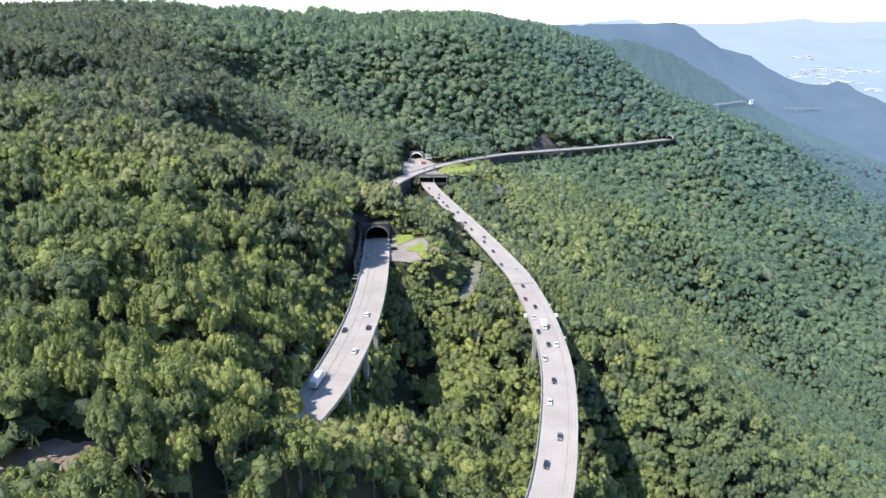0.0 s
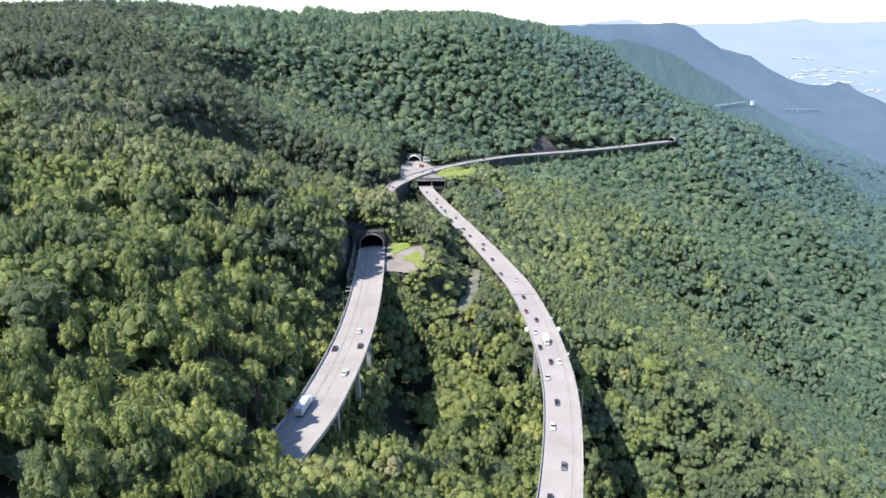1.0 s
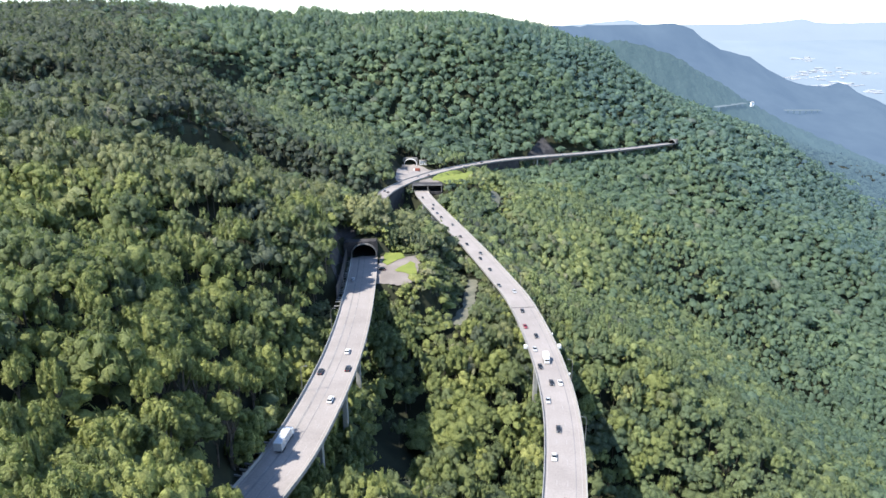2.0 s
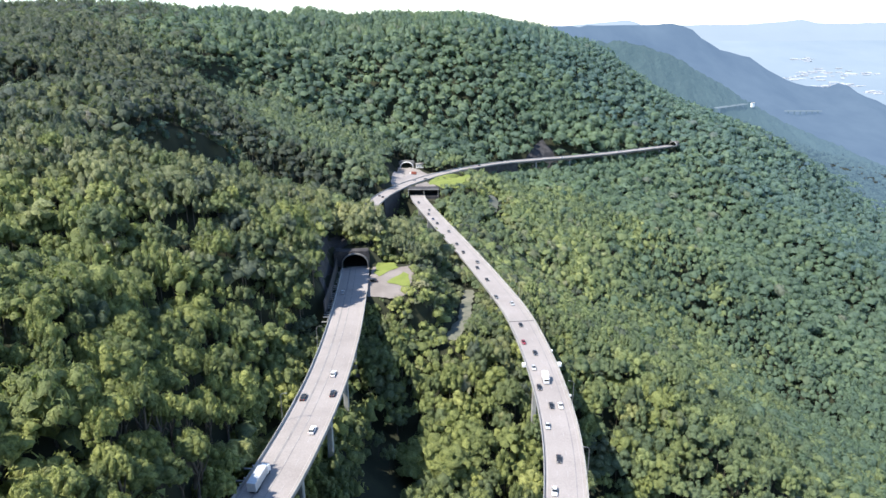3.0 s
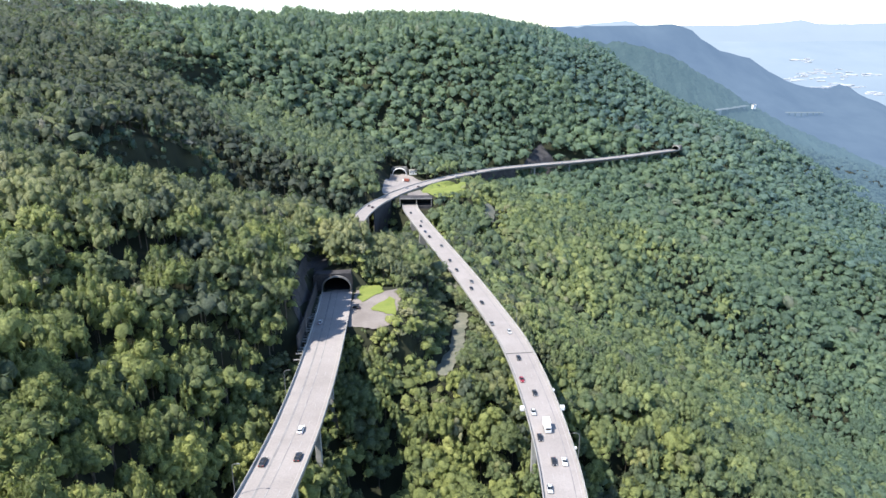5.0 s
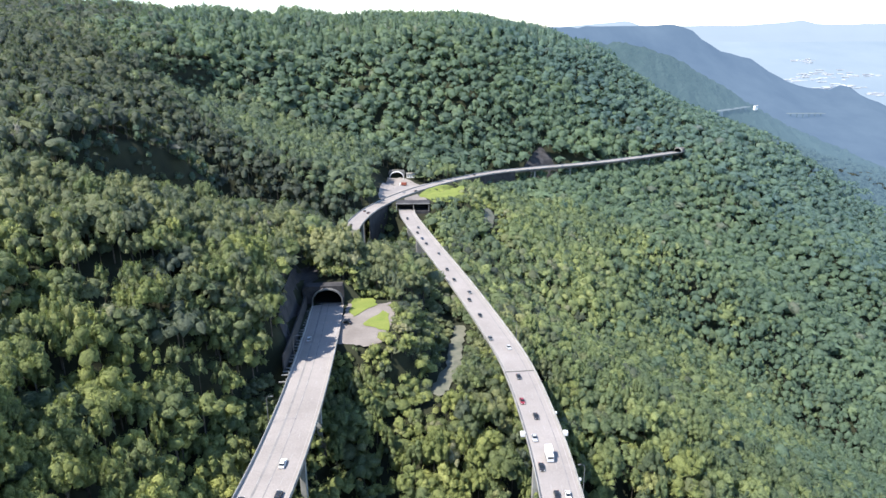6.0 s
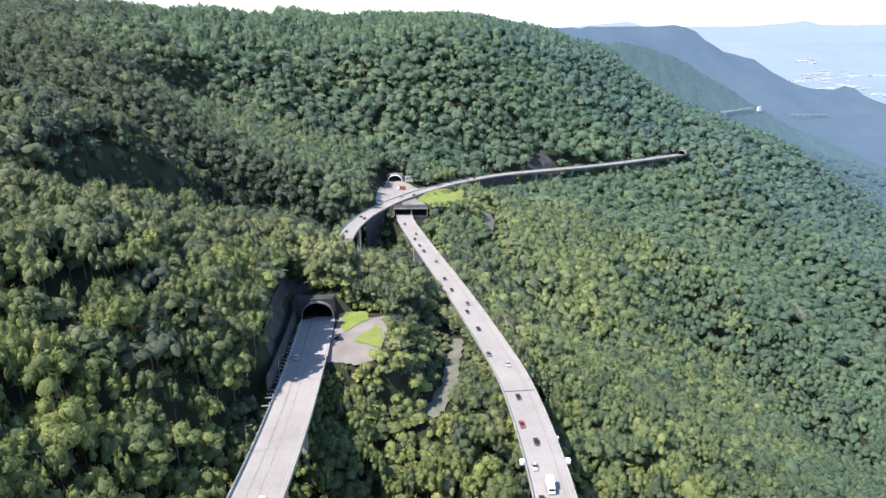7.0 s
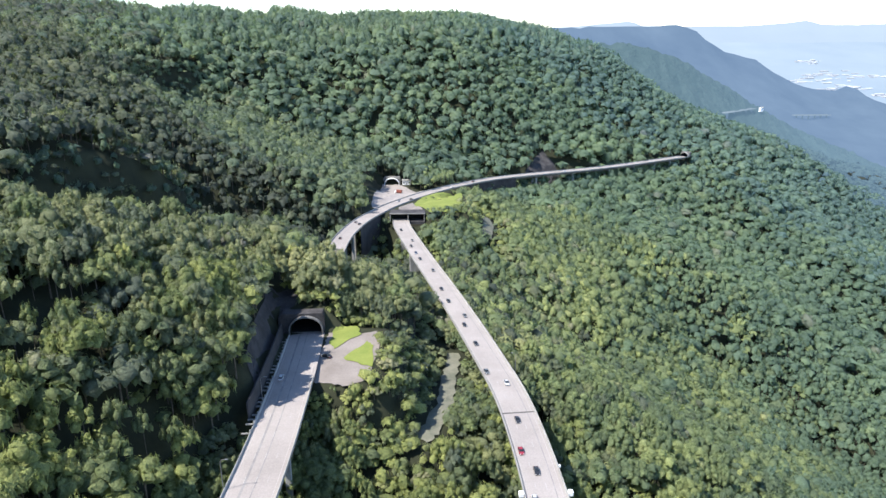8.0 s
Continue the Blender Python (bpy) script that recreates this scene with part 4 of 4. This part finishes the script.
def mesh_of(name, v, f, tone, material):
    me = bpy.data.meshes.new(name)
    me.vertices.add(len(v))
    me.vertices.foreach_set("co", np.ascontiguousarray(v, np.float32).ravel())
    me.loops.add(f.size)
    me.loops.foreach_set("vertex_index", np.ascontiguousarray(f, np.int32).ravel())
    me.polygons.add(len(f))
    me.polygons.foreach_set("loop_start", np.arange(0, f.size, 3, dtype=np.int32))
    me.polygons.foreach_set("use_smooth", np.ones(len(f), bool))
    me.attributes.new("tone", "FLOAT", "POINT").data.foreach_set("value", np.ascontiguousarray(tone, np.float32))
    me.update(calc_edges=True)
    me.materials.append(material)
    return me


rng = np.random.default_rng(7)
NEAR_CROWNS = [crown(rng, 34, 880, 0.072, (0.15, 0.25), loose=1.22) for i in range(6)]
MID_CROWNS = [crown(rng, 10, 205, 0.098, (0.22, 0.36), 1, loose=1.25) for i in range(8)]
FAR_CROWNS = [crown(rng, 3, 60, 0.16, (0.36, 0.54), 0, (0.6, 0.9), 1.35) for i in range(8)]
DOT_CROWNS = [crown(rng, 1, 22, 0.24, (0.60, 0.74), 0, (0.6, 0.9), 1.35) for i in range(6)]


def spread(x0, x1, y0, y1, gap):
    """An uneven scatter of places, one to each cell of a staggered net."""
    nx, ny = int((x1 - x0) / gap), int((y1 - y0) / (gap * 0.87))
    i, j = np.meshgrid(np.arange(nx), np.arange(ny))
    x = x0 + (i + 0.5 * (j % 2)) * gap + rng.uniform(-0.42, 0.42, i.shape) * gap
    y = y0 + j * gap * 0.87 + rng.uniform(-0.42, 0.42, i.shape) * gap
    return x.ravel(), y.ravel()


def inside(x, y, outline):
    hit = np.zeros(x.shape, bool)
    q = np.array(outline, float)
    for (ax, ay), (bx, by) in zip(q, np.roll(q, -1, axis=0)):
        with np.errstate(divide="ignore", invalid="ignore"):
            hit ^= ((ay > y) != (by > y)) & (x < (bx - ax) * (y - ay) / (by - ay) + ax)
    return hit


CLEARED = [[(-40, 362), (-38, 418), (-16, 419), (-6.5, 413), (-6.5, 367), (-15, 360.5)], [(-38, 690), (-24, 730), (-8, 755), (10, 795), (34, 810), (48, 792), (40, 712), (8, 690)],
           [(29, 448), (18.5, 448), (17.5, 431), (15.5, 418), (13.5, 388), (8.5, 369), (4.5, 359.5), (13.5, 354), (19.5, 365), (24.5, 385), (26.5, 417), (28.5, 431)], [(55, 764), (70, 764), (72, 735), (65, 682), (50, 684), (55, 730)],
           [(-56, 716), (-60, 752), (-56, 846), (-16, 848), (8, 808), (-10, 775), (-36, 706)], [(-85, 100), (-71, 100.5), (-66, 108), (-68, 112), (-78, 110), (-83, 107)], [(-26, 668), (5, 668), (5, 700), (-26, 700)],
           CUTTING, BENCH, [(-54, 400), (-34, 400), (-34, 417), (-54, 417)]]


# ground where trees stay low, and the level that their tops may reach
SHRUBBY = [([(-54, 136), (-24, 136), (-26, 172), (-44, 172)], 196), ([(-92, 86), (-62, 88), (-64, 106), (-90, 106)], 0), ([(-46, 600), (-20, 600), (-14, 684), (-38, 684)], 0), ([(-26, 556), (0, 550), (0, 618), (-26, 624)], 0), ([(-62, 462), (-26, 462), (-22, 540), (-58, 560)], 172), ([(-32, 330), (4, 330), (6, 418), (-9, 418), (-8, 366), (-32, 362)], 167), ([(-14, 334), (14, 334), (38, 440), (30, 452), (0, 452), (-4, 420)], 0), ([(-30, 640), (8, 640), (8, 690), (-20, 700)], 143), ([(8, 640), (46, 640), (46, 830), (20, 830), (8, 740)], 153), ([(46, 640), (76, 640), (82, 745), (76, 795), (46, 795)], 0),
           ([(-24, 500), (22, 500), (12, 650), (-28, 660)], 128)]
TALL_EDGE = [(-76, 166), (-60, 166), (-54, 178), (-51, 206), (-64, 206)]
TALL = [(-76, 322), (-48, 322), (-50, 428), (-76, 428)]


def stand_tone(x, y):
    """How light each tree's green is: trees of one stand are alike, single ones differ."""
    stand = 0.5 * np.sin(x / 31 + 1.3 * np.sin(y / 47)) * np.sin(y / 38 + 1.1 * np.sin(x / 53)) + 0.3 * np.sin((x - 0.7 * y) / 71) + 0.2 * np.sin((0.4 * x + y) / 17 + np.sin(x / 13))
    return np.clip(0.48 + 0.34 * stand + rng.normal(0, 0.24, len(x)), 0, rng.choice((0.90, 0.93, 0.95, 1.0), len(x)))


def woods(x, y, size, scale=1.0, dome=1.0):
    """Sizes for the trees at these places, leaving the roads and clearings free."""
    n = len(x)
    z = ground(x, y)
    r = size * np.clip(rng.lognormal(0, 0.36, n), 0.55, 1.8)
    tall = np.clip(rng.normal(15.2, 2.8 if dome == 1.0 else 1.1, n), 9, 21)
    tall = tall + (1.0 if dome == 1.0 else 0.45) * (1.9 * np.sin(x / 7.5 + 1.7 * np.sin(y / 17)) * np.sin(y / 9.5 + 1.4 * np.sin(x / 21)) + 1.2 * np.sin((x + y) / 23))
    tall = tall * scale
    h = np.minimum(np.maximum(r * rng.uniform(1.45, 2.0, n), 0.55 * tall) * dome, tall * 0.85)
    keep = np.sin(x / 11 + 2 * np.sin(y / 29)) * np.sin(y / 10.3 + 2 * np.sin(x / 23)) < np.where(reach(x, y) < 520, np.where(x < -45, 0.80, 0.88), 2)
    for line, half in ((WEST_LINE, WEST_HALF), (EAST_LINE, EAST_HALF), (NORTH_LINE, NORTH_HALF)):
        d, g, s, side = nearest(line, x, y)
        buried = (line is WEST_LINE) & ((y > 413) | (y < 162.5))
        room = g - z - 5.0
        near_deck = (d < half + 2.0 + r * 0.8) & ~buried
        above = (g - z < 7) & (d > half + 2.5)
        tall = np.where(near_deck & ~above, np.minimum(tall, room), tall)
        keep &= ~near_deck | above | (room > 3)
        low = ((g - z > 7) | ((side > 0) & (line is NORTH_LINE))) & (d < half + 45) & ~buried
        tall = np.where(low, np.minimum(tall, np.maximum(g - z - (3.5 if line is NORTH_LINE else 5.0 if line is EAST_LINE else 1.0), 2.0) + 0.35 * np.maximum(d - half - 4, 0)), tall)
        if line is NORTH_LINE:
            tall = np.where((side > 0) & (s > 848) & (d < 26), np.minimum(tall, np.maximum(g - z - 11, 2.6) + 1.2 * np.maximum(d - half - 10, 0)), tall)
        if line is WEST_LINE:
            tall = np.where((side > 0) & (s < 374) & (s > 205) & (d < 40), np.minimum(tall, np.maximum(g - z - np.where(s > 305, 9, 21), 4.6) + np.maximum(d - half - 12, 0)), tall)
            tall = np.where((side > 0) & (s > 166) & (s < 215) & (d < 30), np.minimum(tall, np.maximum(g - z - 0.5 + 0.4 * (d - half), 2.6)), tall)
            keep &= ~((side < 0) & (d < 12.2 + r * 0.7) & (y > 332) & (y < 413))
            keep &= ~((side > 0) & (d > half + 4) & (d < half + 23) & (s > 214) & (s < 322) & (rng.uniform(0, 1, n) < 0.88))
        if line is EAST_LINE:
            keep &= ~((side > 0) & (d > half + 8) & (d < half + 34) & (s > 130) & (s < 320) & (rng.uniform(0, 1, n) < 0.5))
        keep &= tall > 2.5
    h = np.minimum(h, np.maximum(tall * 0.8, 1.0))
    tall = np.where(inside(x, y, TALL) & (scale > 0.8), tall * 1.08, tall)
    tall = np.where(inside(x, y, TALL_EDGE) & (scale > 0.8), tall * 1.4, tall)
    for q, level in SHRUBBY:
        tall = np.where(inside(x, y, q), np.minimum(tall, np.maximum(5.0, level - z)), tall)
    h, r = np.minimum(h, np.maximum(tall * 0.85, 1.0)), np.minimum(r, 0.75 * tall)
    for q in CLEARED:
        keep &= ~inside(x, y, q)
    keep &= nearest(TRACK_LINE, x, y)[0] > 2.4 + 0.45 * r
    for scarp in SCARPS:
        across, beside = scarp_place(x, y, scarp)
        face = (across > -2) & (across < 15) & (np.abs(beside) < scarp[3])
        tall, r = np.where(face, np.minimum(tall, rng.uniform(3.5, 8.0, n)), tall), np.where(face, r * 0.75, r)
        h = np.minimum(h, tall * 0.85)
    return [a[keep] for a in (x, y, z, r, h, tall)] + [stand_tone(x[keep], y[keep])]


def forest(name, label, trees, crowns, material, trunks):
    """Many trees joined into one mesh."""
    x, y, z, r, h, tall, tone = trees
    if not len(x):
        return
    pick = rng.integers(0, len(crowns), len(x))
    turn = rng.uniform(0, 2 * math.pi, len(x))
    V, F, T, n = [], [], [], 0
    for k, (cv, cf) in enumerate(crowns):
        i = np.where(pick == k)[0]
        if not len(i):
            continue
        c, s = np.cos(turn[i])[:, None], np.sin(turn[i])[:, None]
        sx, sy = (r[i] * rng.uniform(0.85, 1.2, len(i)))[:, None], (r[i] * rng.uniform(0.85, 1.2, len(i)))[:, None]
        px, py, pz = cv[:, 0] * sx, cv[:, 1] * sy, cv[:, 2] * h[i][:, None]
        v = np.stack([px * c - py * s + x[i][:, None], px * s + py * c + y[i][:, None], pz + (z[i] + tall[i] - h[i] * 0.95)[:, None]], -1)
        V.append(v.reshape(-1, 3))
        F.append((cf[None] + (np.arange(len(i)) * len(cv))[:, None, None] + n).reshape(-1, 3))
        T.append(np.repeat(tone[i], len(cv)))
        n += len(i) * len(cv)
    ob = new(name, mesh_of(name, np.vstack(V), np.vstack(F), np.concatenate(T), material))
    tagged(ob, label, "forest", "", "stuff")
    if trunks:
        a = np.arange(3) * 2 * math.pi / 3
        rb, rt = np.clip(r * 0.06, 0.14, 0.4), np.clip(r * 0.04, 0.1, 0.3)
        low = np.stack([x[:, None] + rb[:, None] * np.cos(a), y[:, None] + rb[:, None] * np.sin(a), np.repeat((z - 1)[:, None], 3, 1)], -1)
        top = np.stack([x[:, None] + rt[:, None] * np.cos(a), y[:, None] + rt[:, None] * np.sin(a), np.repeat((z + tall - h * 0.5)[:, None], 3, 1)], -1)
        v = np.concatenate([low, top], 1).reshape(-1, 3)
        f = np.array([[0, 1, 4], [0, 4, 3], [1, 2, 5], [1, 5, 4], [2, 0, 3], [2, 3, 5]])
        f = (f[None] + (np.arange(len(x)) * 6)[:, None, None]).reshape(-1, 3)
        t = new("trunks", mesh_of("trunks", v, f, np.zeros(len(v)), BARK))
        t.parent = ob
        tagged(t, "slender grey trunks", "", "", "stuff")


def reach(x, y):
    return np.hypot(x - 8, y - 70)


def facing(x, y, spare):
    """Within the fan of land that the valley opens towards."""
    return np.abs(np.degrees(np.arctan2(x - 8, y + 20))) < 37 + spare


# the nearest few hundred trees stand singly
x, y = spread(-170, 120, 158, 300, 6.5)
k = rng.uniform(0, 1, len(x)) > 0.08
t = woods(x[k], y[k], 4.05)
x, y = spread(-170, 120, 85, 158, 5.0)
t = [np.concatenate(pair) for pair in zip(t, woods(x, y, 3.1, 0.9))]
x, y = t[0], t[1]
gap = np.hypot(np.maximum(np.abs(x + 62) - 26, 0), np.maximum(np.abs(y - 165) - 75, 0)) + 0.02 * np.abs(y - 150)
order = np.argsort(gap)
single, rest = order[:280], order[280:]
t_near = [a[single] for a in t]
t_rest = [a[rest] for a in t]
CROWN_MESHES = []
for k, (cv, cf) in enumerate(NEAR_CROWNS):
    for tone in (0.40, 0.58, 0.70, 0.80, 0.88, 0.94):
        CROWN_MESHES.append(mesh_of("crown", cv, cf, np.full(len(cv), tone), LEAVES))
TRUNK_MESHES = []
for k in range(4):
    bm = bmesh.new()
    lean = [Vector((rng.uniform(-0.03, 0.03), rng.uniform(-0.03, 0.03), z)) for z in (-0.15, 0.2, 0.45, 0.7)]
    tube(bm, lean, (0.035, 0.026, 0.021, 0.010), 7)
    for i in range(4):
        a = i * 1.6 + rng.uniform(0, 1)
        tube(bm, [lean[2], lean[2] + Vector((0.06 * math.cos(a), 0.06 * math.sin(a), 0.10)), lean[2] + Vector((0.11 * math.cos(a), 0.11 * math.sin(a), 0.22))], (0.011, 0.007, 0.004), 5)
    me = bpy.data.meshes.new("trunk")
    bm.to_mesh(me)
    bm.free()
    me.materials.append(BARK)
    TRUNK_MESHES.append(me)
HUES = ("dark green", "deep green", "mid-green", "fresh green", "bright green", "yellow-green")
for x, y, z, r, h, tall, tone in zip(*t_near):
    shade = min(5, int(tone * 6.2))
    root = thing("tree", f"{HUES[shade]} broadleaf tree with a lumpy crown on the slope", "tree", (x, y, z), rng.uniform(0, 6.28), "broadleaf trees of the near slope")
    top = new("crown", CROWN_MESHES[rng.integers(0, 6) * 6 + shade])
    top.location, top.scale = (0, 0, tall - 0.95 * h), (r, r * rng.uniform(0.85, 1.2), h)
    stem = new("trunk", TRUNK_MESHES[rng.integers(0, 4)])
    stem.scale = (tall, tall, tall)
    top.parent = stem.parent = root

seen = facing(t_rest[0], t_rest[1], 7)
forest("near_forest", "dense lumpy broadleaf trees covering the near slopes", [a[seen] for a in t_rest], MID_CROWNS, LEAVES, True)
forest("side_grove", "broadleaf trees on the slope beside the viaduct", [a[~seen] for a in t_rest], FAR_CROWNS, LEAVES, True)
x, y = spread(-330, 380, 85, 480, 6.8)
k = ~((x > -170) & (x < 120) & (y < 300)) & facing(x, y, 2) & (reach(x, y) < 400)
t = woods(x[k], y[k], 4.4)
# Trees get stronger haze tints in their leaf colour farther down the slope.
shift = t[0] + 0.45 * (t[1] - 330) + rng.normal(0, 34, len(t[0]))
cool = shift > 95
muted_stand = ~cool & (reach(t[0], t[1]) - 0.35 * t[0] + rng.normal(0, 32, len(cool)) > 300)
forest("valley_forest", "dense broadleaf trees of mixed greens round the viaducts", [a[~cool & ~muted_stand] for a in t], MID_CROWNS, LEAVES, True)
forest("muted_hazed_forest", "dense muted green broadleaf trees on the spur", [a[muted_stand] for a in t], MID_CROWNS, MUTED_HAZED_LEAVES, True)
forest("haze_tinted_forest", "dense broadleaf trees tinted blue-green for haze beyond the long viaduct", [a[cool & (shift < 330)] for a in t], MID_CROWNS, FRESH_HAZED_LEAVES, True)
forest("far_valley_forest", "dense broadleaf trees tinted cool green for haze far down the slope", [a[shift >= 330] for a in t], MID_CROWNS, HAZE_COOL_LEAVES, True)
x, y = spread(-330, 380, 160, 480, 33.0)
k = facing(x, y, 2) & (reach(x, y) < 400) & (reach(x, y) > 120)
t = woods(x[k], y[k], 7.2, 1.12)
fresh = t[0] + 0.45 * (t[1] - 330) + rng.normal(0, 34, len(t[0])) > 95
forest("emergent_trees", "broad emergent crowns standing above the canopy", [a[~fresh] for a in t], NEAR_CROWNS, LEAVES, True)
forest("emergent_trees", "broad emergent crowns tinted blue-green for haze above the far slope", [a[fresh] for a in t], NEAR_CROWNS, FRESH_HAZED_LEAVES, True)
x, y = spread(-560, 620, 300, 920, 8.4)
k = facing(x, y, 3) & (reach(x, y) >= 400) & (reach(x, y) < 800)
t = woods(x[k], y[k], 6.2, 1.0, 0.95)
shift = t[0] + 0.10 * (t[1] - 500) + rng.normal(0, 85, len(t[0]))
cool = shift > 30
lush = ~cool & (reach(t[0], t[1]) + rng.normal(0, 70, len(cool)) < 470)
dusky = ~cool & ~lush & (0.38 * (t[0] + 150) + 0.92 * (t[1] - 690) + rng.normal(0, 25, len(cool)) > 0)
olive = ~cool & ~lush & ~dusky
forest("hill_forest", "continuous olive-green broadleaf canopy on the hillsides", [a[lush] for a in t], FAR_CROWNS, MUTED_HAZED_LEAVES, True)
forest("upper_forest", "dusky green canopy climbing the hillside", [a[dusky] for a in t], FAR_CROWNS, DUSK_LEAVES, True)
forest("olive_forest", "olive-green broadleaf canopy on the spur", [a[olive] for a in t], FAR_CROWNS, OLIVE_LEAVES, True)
forest("mid_slope_forest", "fresh green canopy beyond the long viaduct", [a[cool & (shift < 300)] for a in t], FAR_CROWNS, FRESH_HAZED_LEAVES, True)
forest("slope_forest", "canopy tinted blue-green for haze, falling towards the plain", [a[shift >= 300] for a in t], FAR_CROWNS, HAZE_COOL_LEAVES, True)
x, y = spread(-950, 1100, 500, 1650, 8.0)
k = facing(x, y, 2) & (reach(x, y) >= 800) & (reach(x, y) < 1650) & (0.817 * (y - 850) - 0.577 * (x + 420) < np.where(x < 200, 90, 1e4))
t = woods(x[k], y[k], 7.0, 0.9, 0.75)
crest = (0.817 * (t[1] - 850) - 0.577 * (t[0] + 420) > -40) & (t[0] < 320)
t[4] = np.where(crest, t[5] * 1.15, t[4])
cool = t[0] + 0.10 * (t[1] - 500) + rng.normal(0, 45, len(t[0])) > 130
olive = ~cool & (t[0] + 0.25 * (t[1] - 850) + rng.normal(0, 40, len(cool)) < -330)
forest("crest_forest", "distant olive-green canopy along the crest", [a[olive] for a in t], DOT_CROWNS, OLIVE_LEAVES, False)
forest("ridge_forest", "distant broadleaf canopy along the ridge", [a[~cool & ~olive] for a in t], DOT_CROWNS, HAZE_HILL_LEAVES, False)
# By distance: bluer haze-tinted leaves, then the glowing haze veil.
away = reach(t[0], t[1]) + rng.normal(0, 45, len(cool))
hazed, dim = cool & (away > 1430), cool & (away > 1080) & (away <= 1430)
forest("far_slope_forest", "distant canopy tinted blue-green for haze on the escarpment", [a[cool & ~hazed & ~dim] for a in t], DOT_CROWNS, HAZE_COOL_LEAVES, False)
forest("outer_slope_forest", "canopy of the outer escarpment tinted pale blue-green for haze", [a[dim] for a in t], DOT_CROWNS, HAZY_LEAVES, False)
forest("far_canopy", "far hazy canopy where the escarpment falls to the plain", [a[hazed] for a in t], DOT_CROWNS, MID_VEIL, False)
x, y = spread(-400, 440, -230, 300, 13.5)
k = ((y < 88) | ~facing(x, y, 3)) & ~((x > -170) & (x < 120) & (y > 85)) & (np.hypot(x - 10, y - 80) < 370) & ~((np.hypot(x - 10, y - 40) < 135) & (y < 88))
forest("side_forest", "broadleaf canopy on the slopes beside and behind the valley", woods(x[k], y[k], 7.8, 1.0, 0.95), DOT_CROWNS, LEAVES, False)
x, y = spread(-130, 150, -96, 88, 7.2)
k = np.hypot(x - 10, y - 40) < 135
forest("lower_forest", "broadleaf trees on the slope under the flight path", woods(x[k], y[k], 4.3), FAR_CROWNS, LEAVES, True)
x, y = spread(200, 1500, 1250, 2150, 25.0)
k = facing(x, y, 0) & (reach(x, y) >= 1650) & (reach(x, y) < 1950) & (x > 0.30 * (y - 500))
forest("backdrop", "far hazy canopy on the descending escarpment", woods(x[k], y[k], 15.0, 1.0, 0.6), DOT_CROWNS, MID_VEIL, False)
x, y = spread(-150, 150, 90, 420, 11.5)
k = facing(x, y, 4)
forest("understorey", "low dark shrubs and saplings between the trees", woods(x[k], y[k], 4.4, 0.40), DOT_CROWNS, LEAVES, False)
x, y = spread(-76, -53, 322, 428, 5.2)
forest("roadside_trees", "tall close-set trees shading the tunnel approach", woods(x, y, 4.6), MID_CROWNS, LEAVES, True)
places = [spread(-98, -50, 80, 132, 4.2), spread(-84, -50, 138, 186, 4.2), spread(-74, -46, 316, 414, 4.2), spread(-34, 34, 320, 432, 4.2), spread(-46, 16, 535, 684, 5.0), spread(-34, 76, 640, 830, 5.5)]
x, y = np.concatenate([p[0] for p in places]), np.concatenate([p[1] for p in places])
forest("shrubs", "thick low shrubs beside the roads and clearings", woods(x, y, 3.0, 0.36), DOT_CROWNS, LEAVES, False)
places = [spread(-210, -110, 430, 590, 4.6), spread(-290, -210, 745, 865, 4.2)]
x, y = np.concatenate([p[0] for p in places]), np.concatenate([p[1] for p in places])
k = np.zeros(len(x), bool)
for scarp in SCARPS:
    across, beside = scarp_place(x, y, scarp)
    k |= (across > -3) & (across < 20) & (np.abs(beside) < scarp[3] * 1.2)
forest("scarp_bushes", "dark bushes clinging to the steep shaded face", woods(x[k], y[k], 3.4, 0.5), DOT_CROWNS, HAZE_HILL_LEAVES, False)
x, y = spread(-58, -14, 417, 446, 3.4)
forest("portal_bushes", "thick bushes above the tunnel mouth", woods(x, y, 2.6, 0.42), FAR_CROWNS, LEAVES, False)
x, y = spread(-34, -6, 346, 365, 3.2)
forest("apron_bushes", "low bushes along the apron's edge", woods(x, y, 2.5, 0.34), FAR_CROWNS, LEAVES, False)
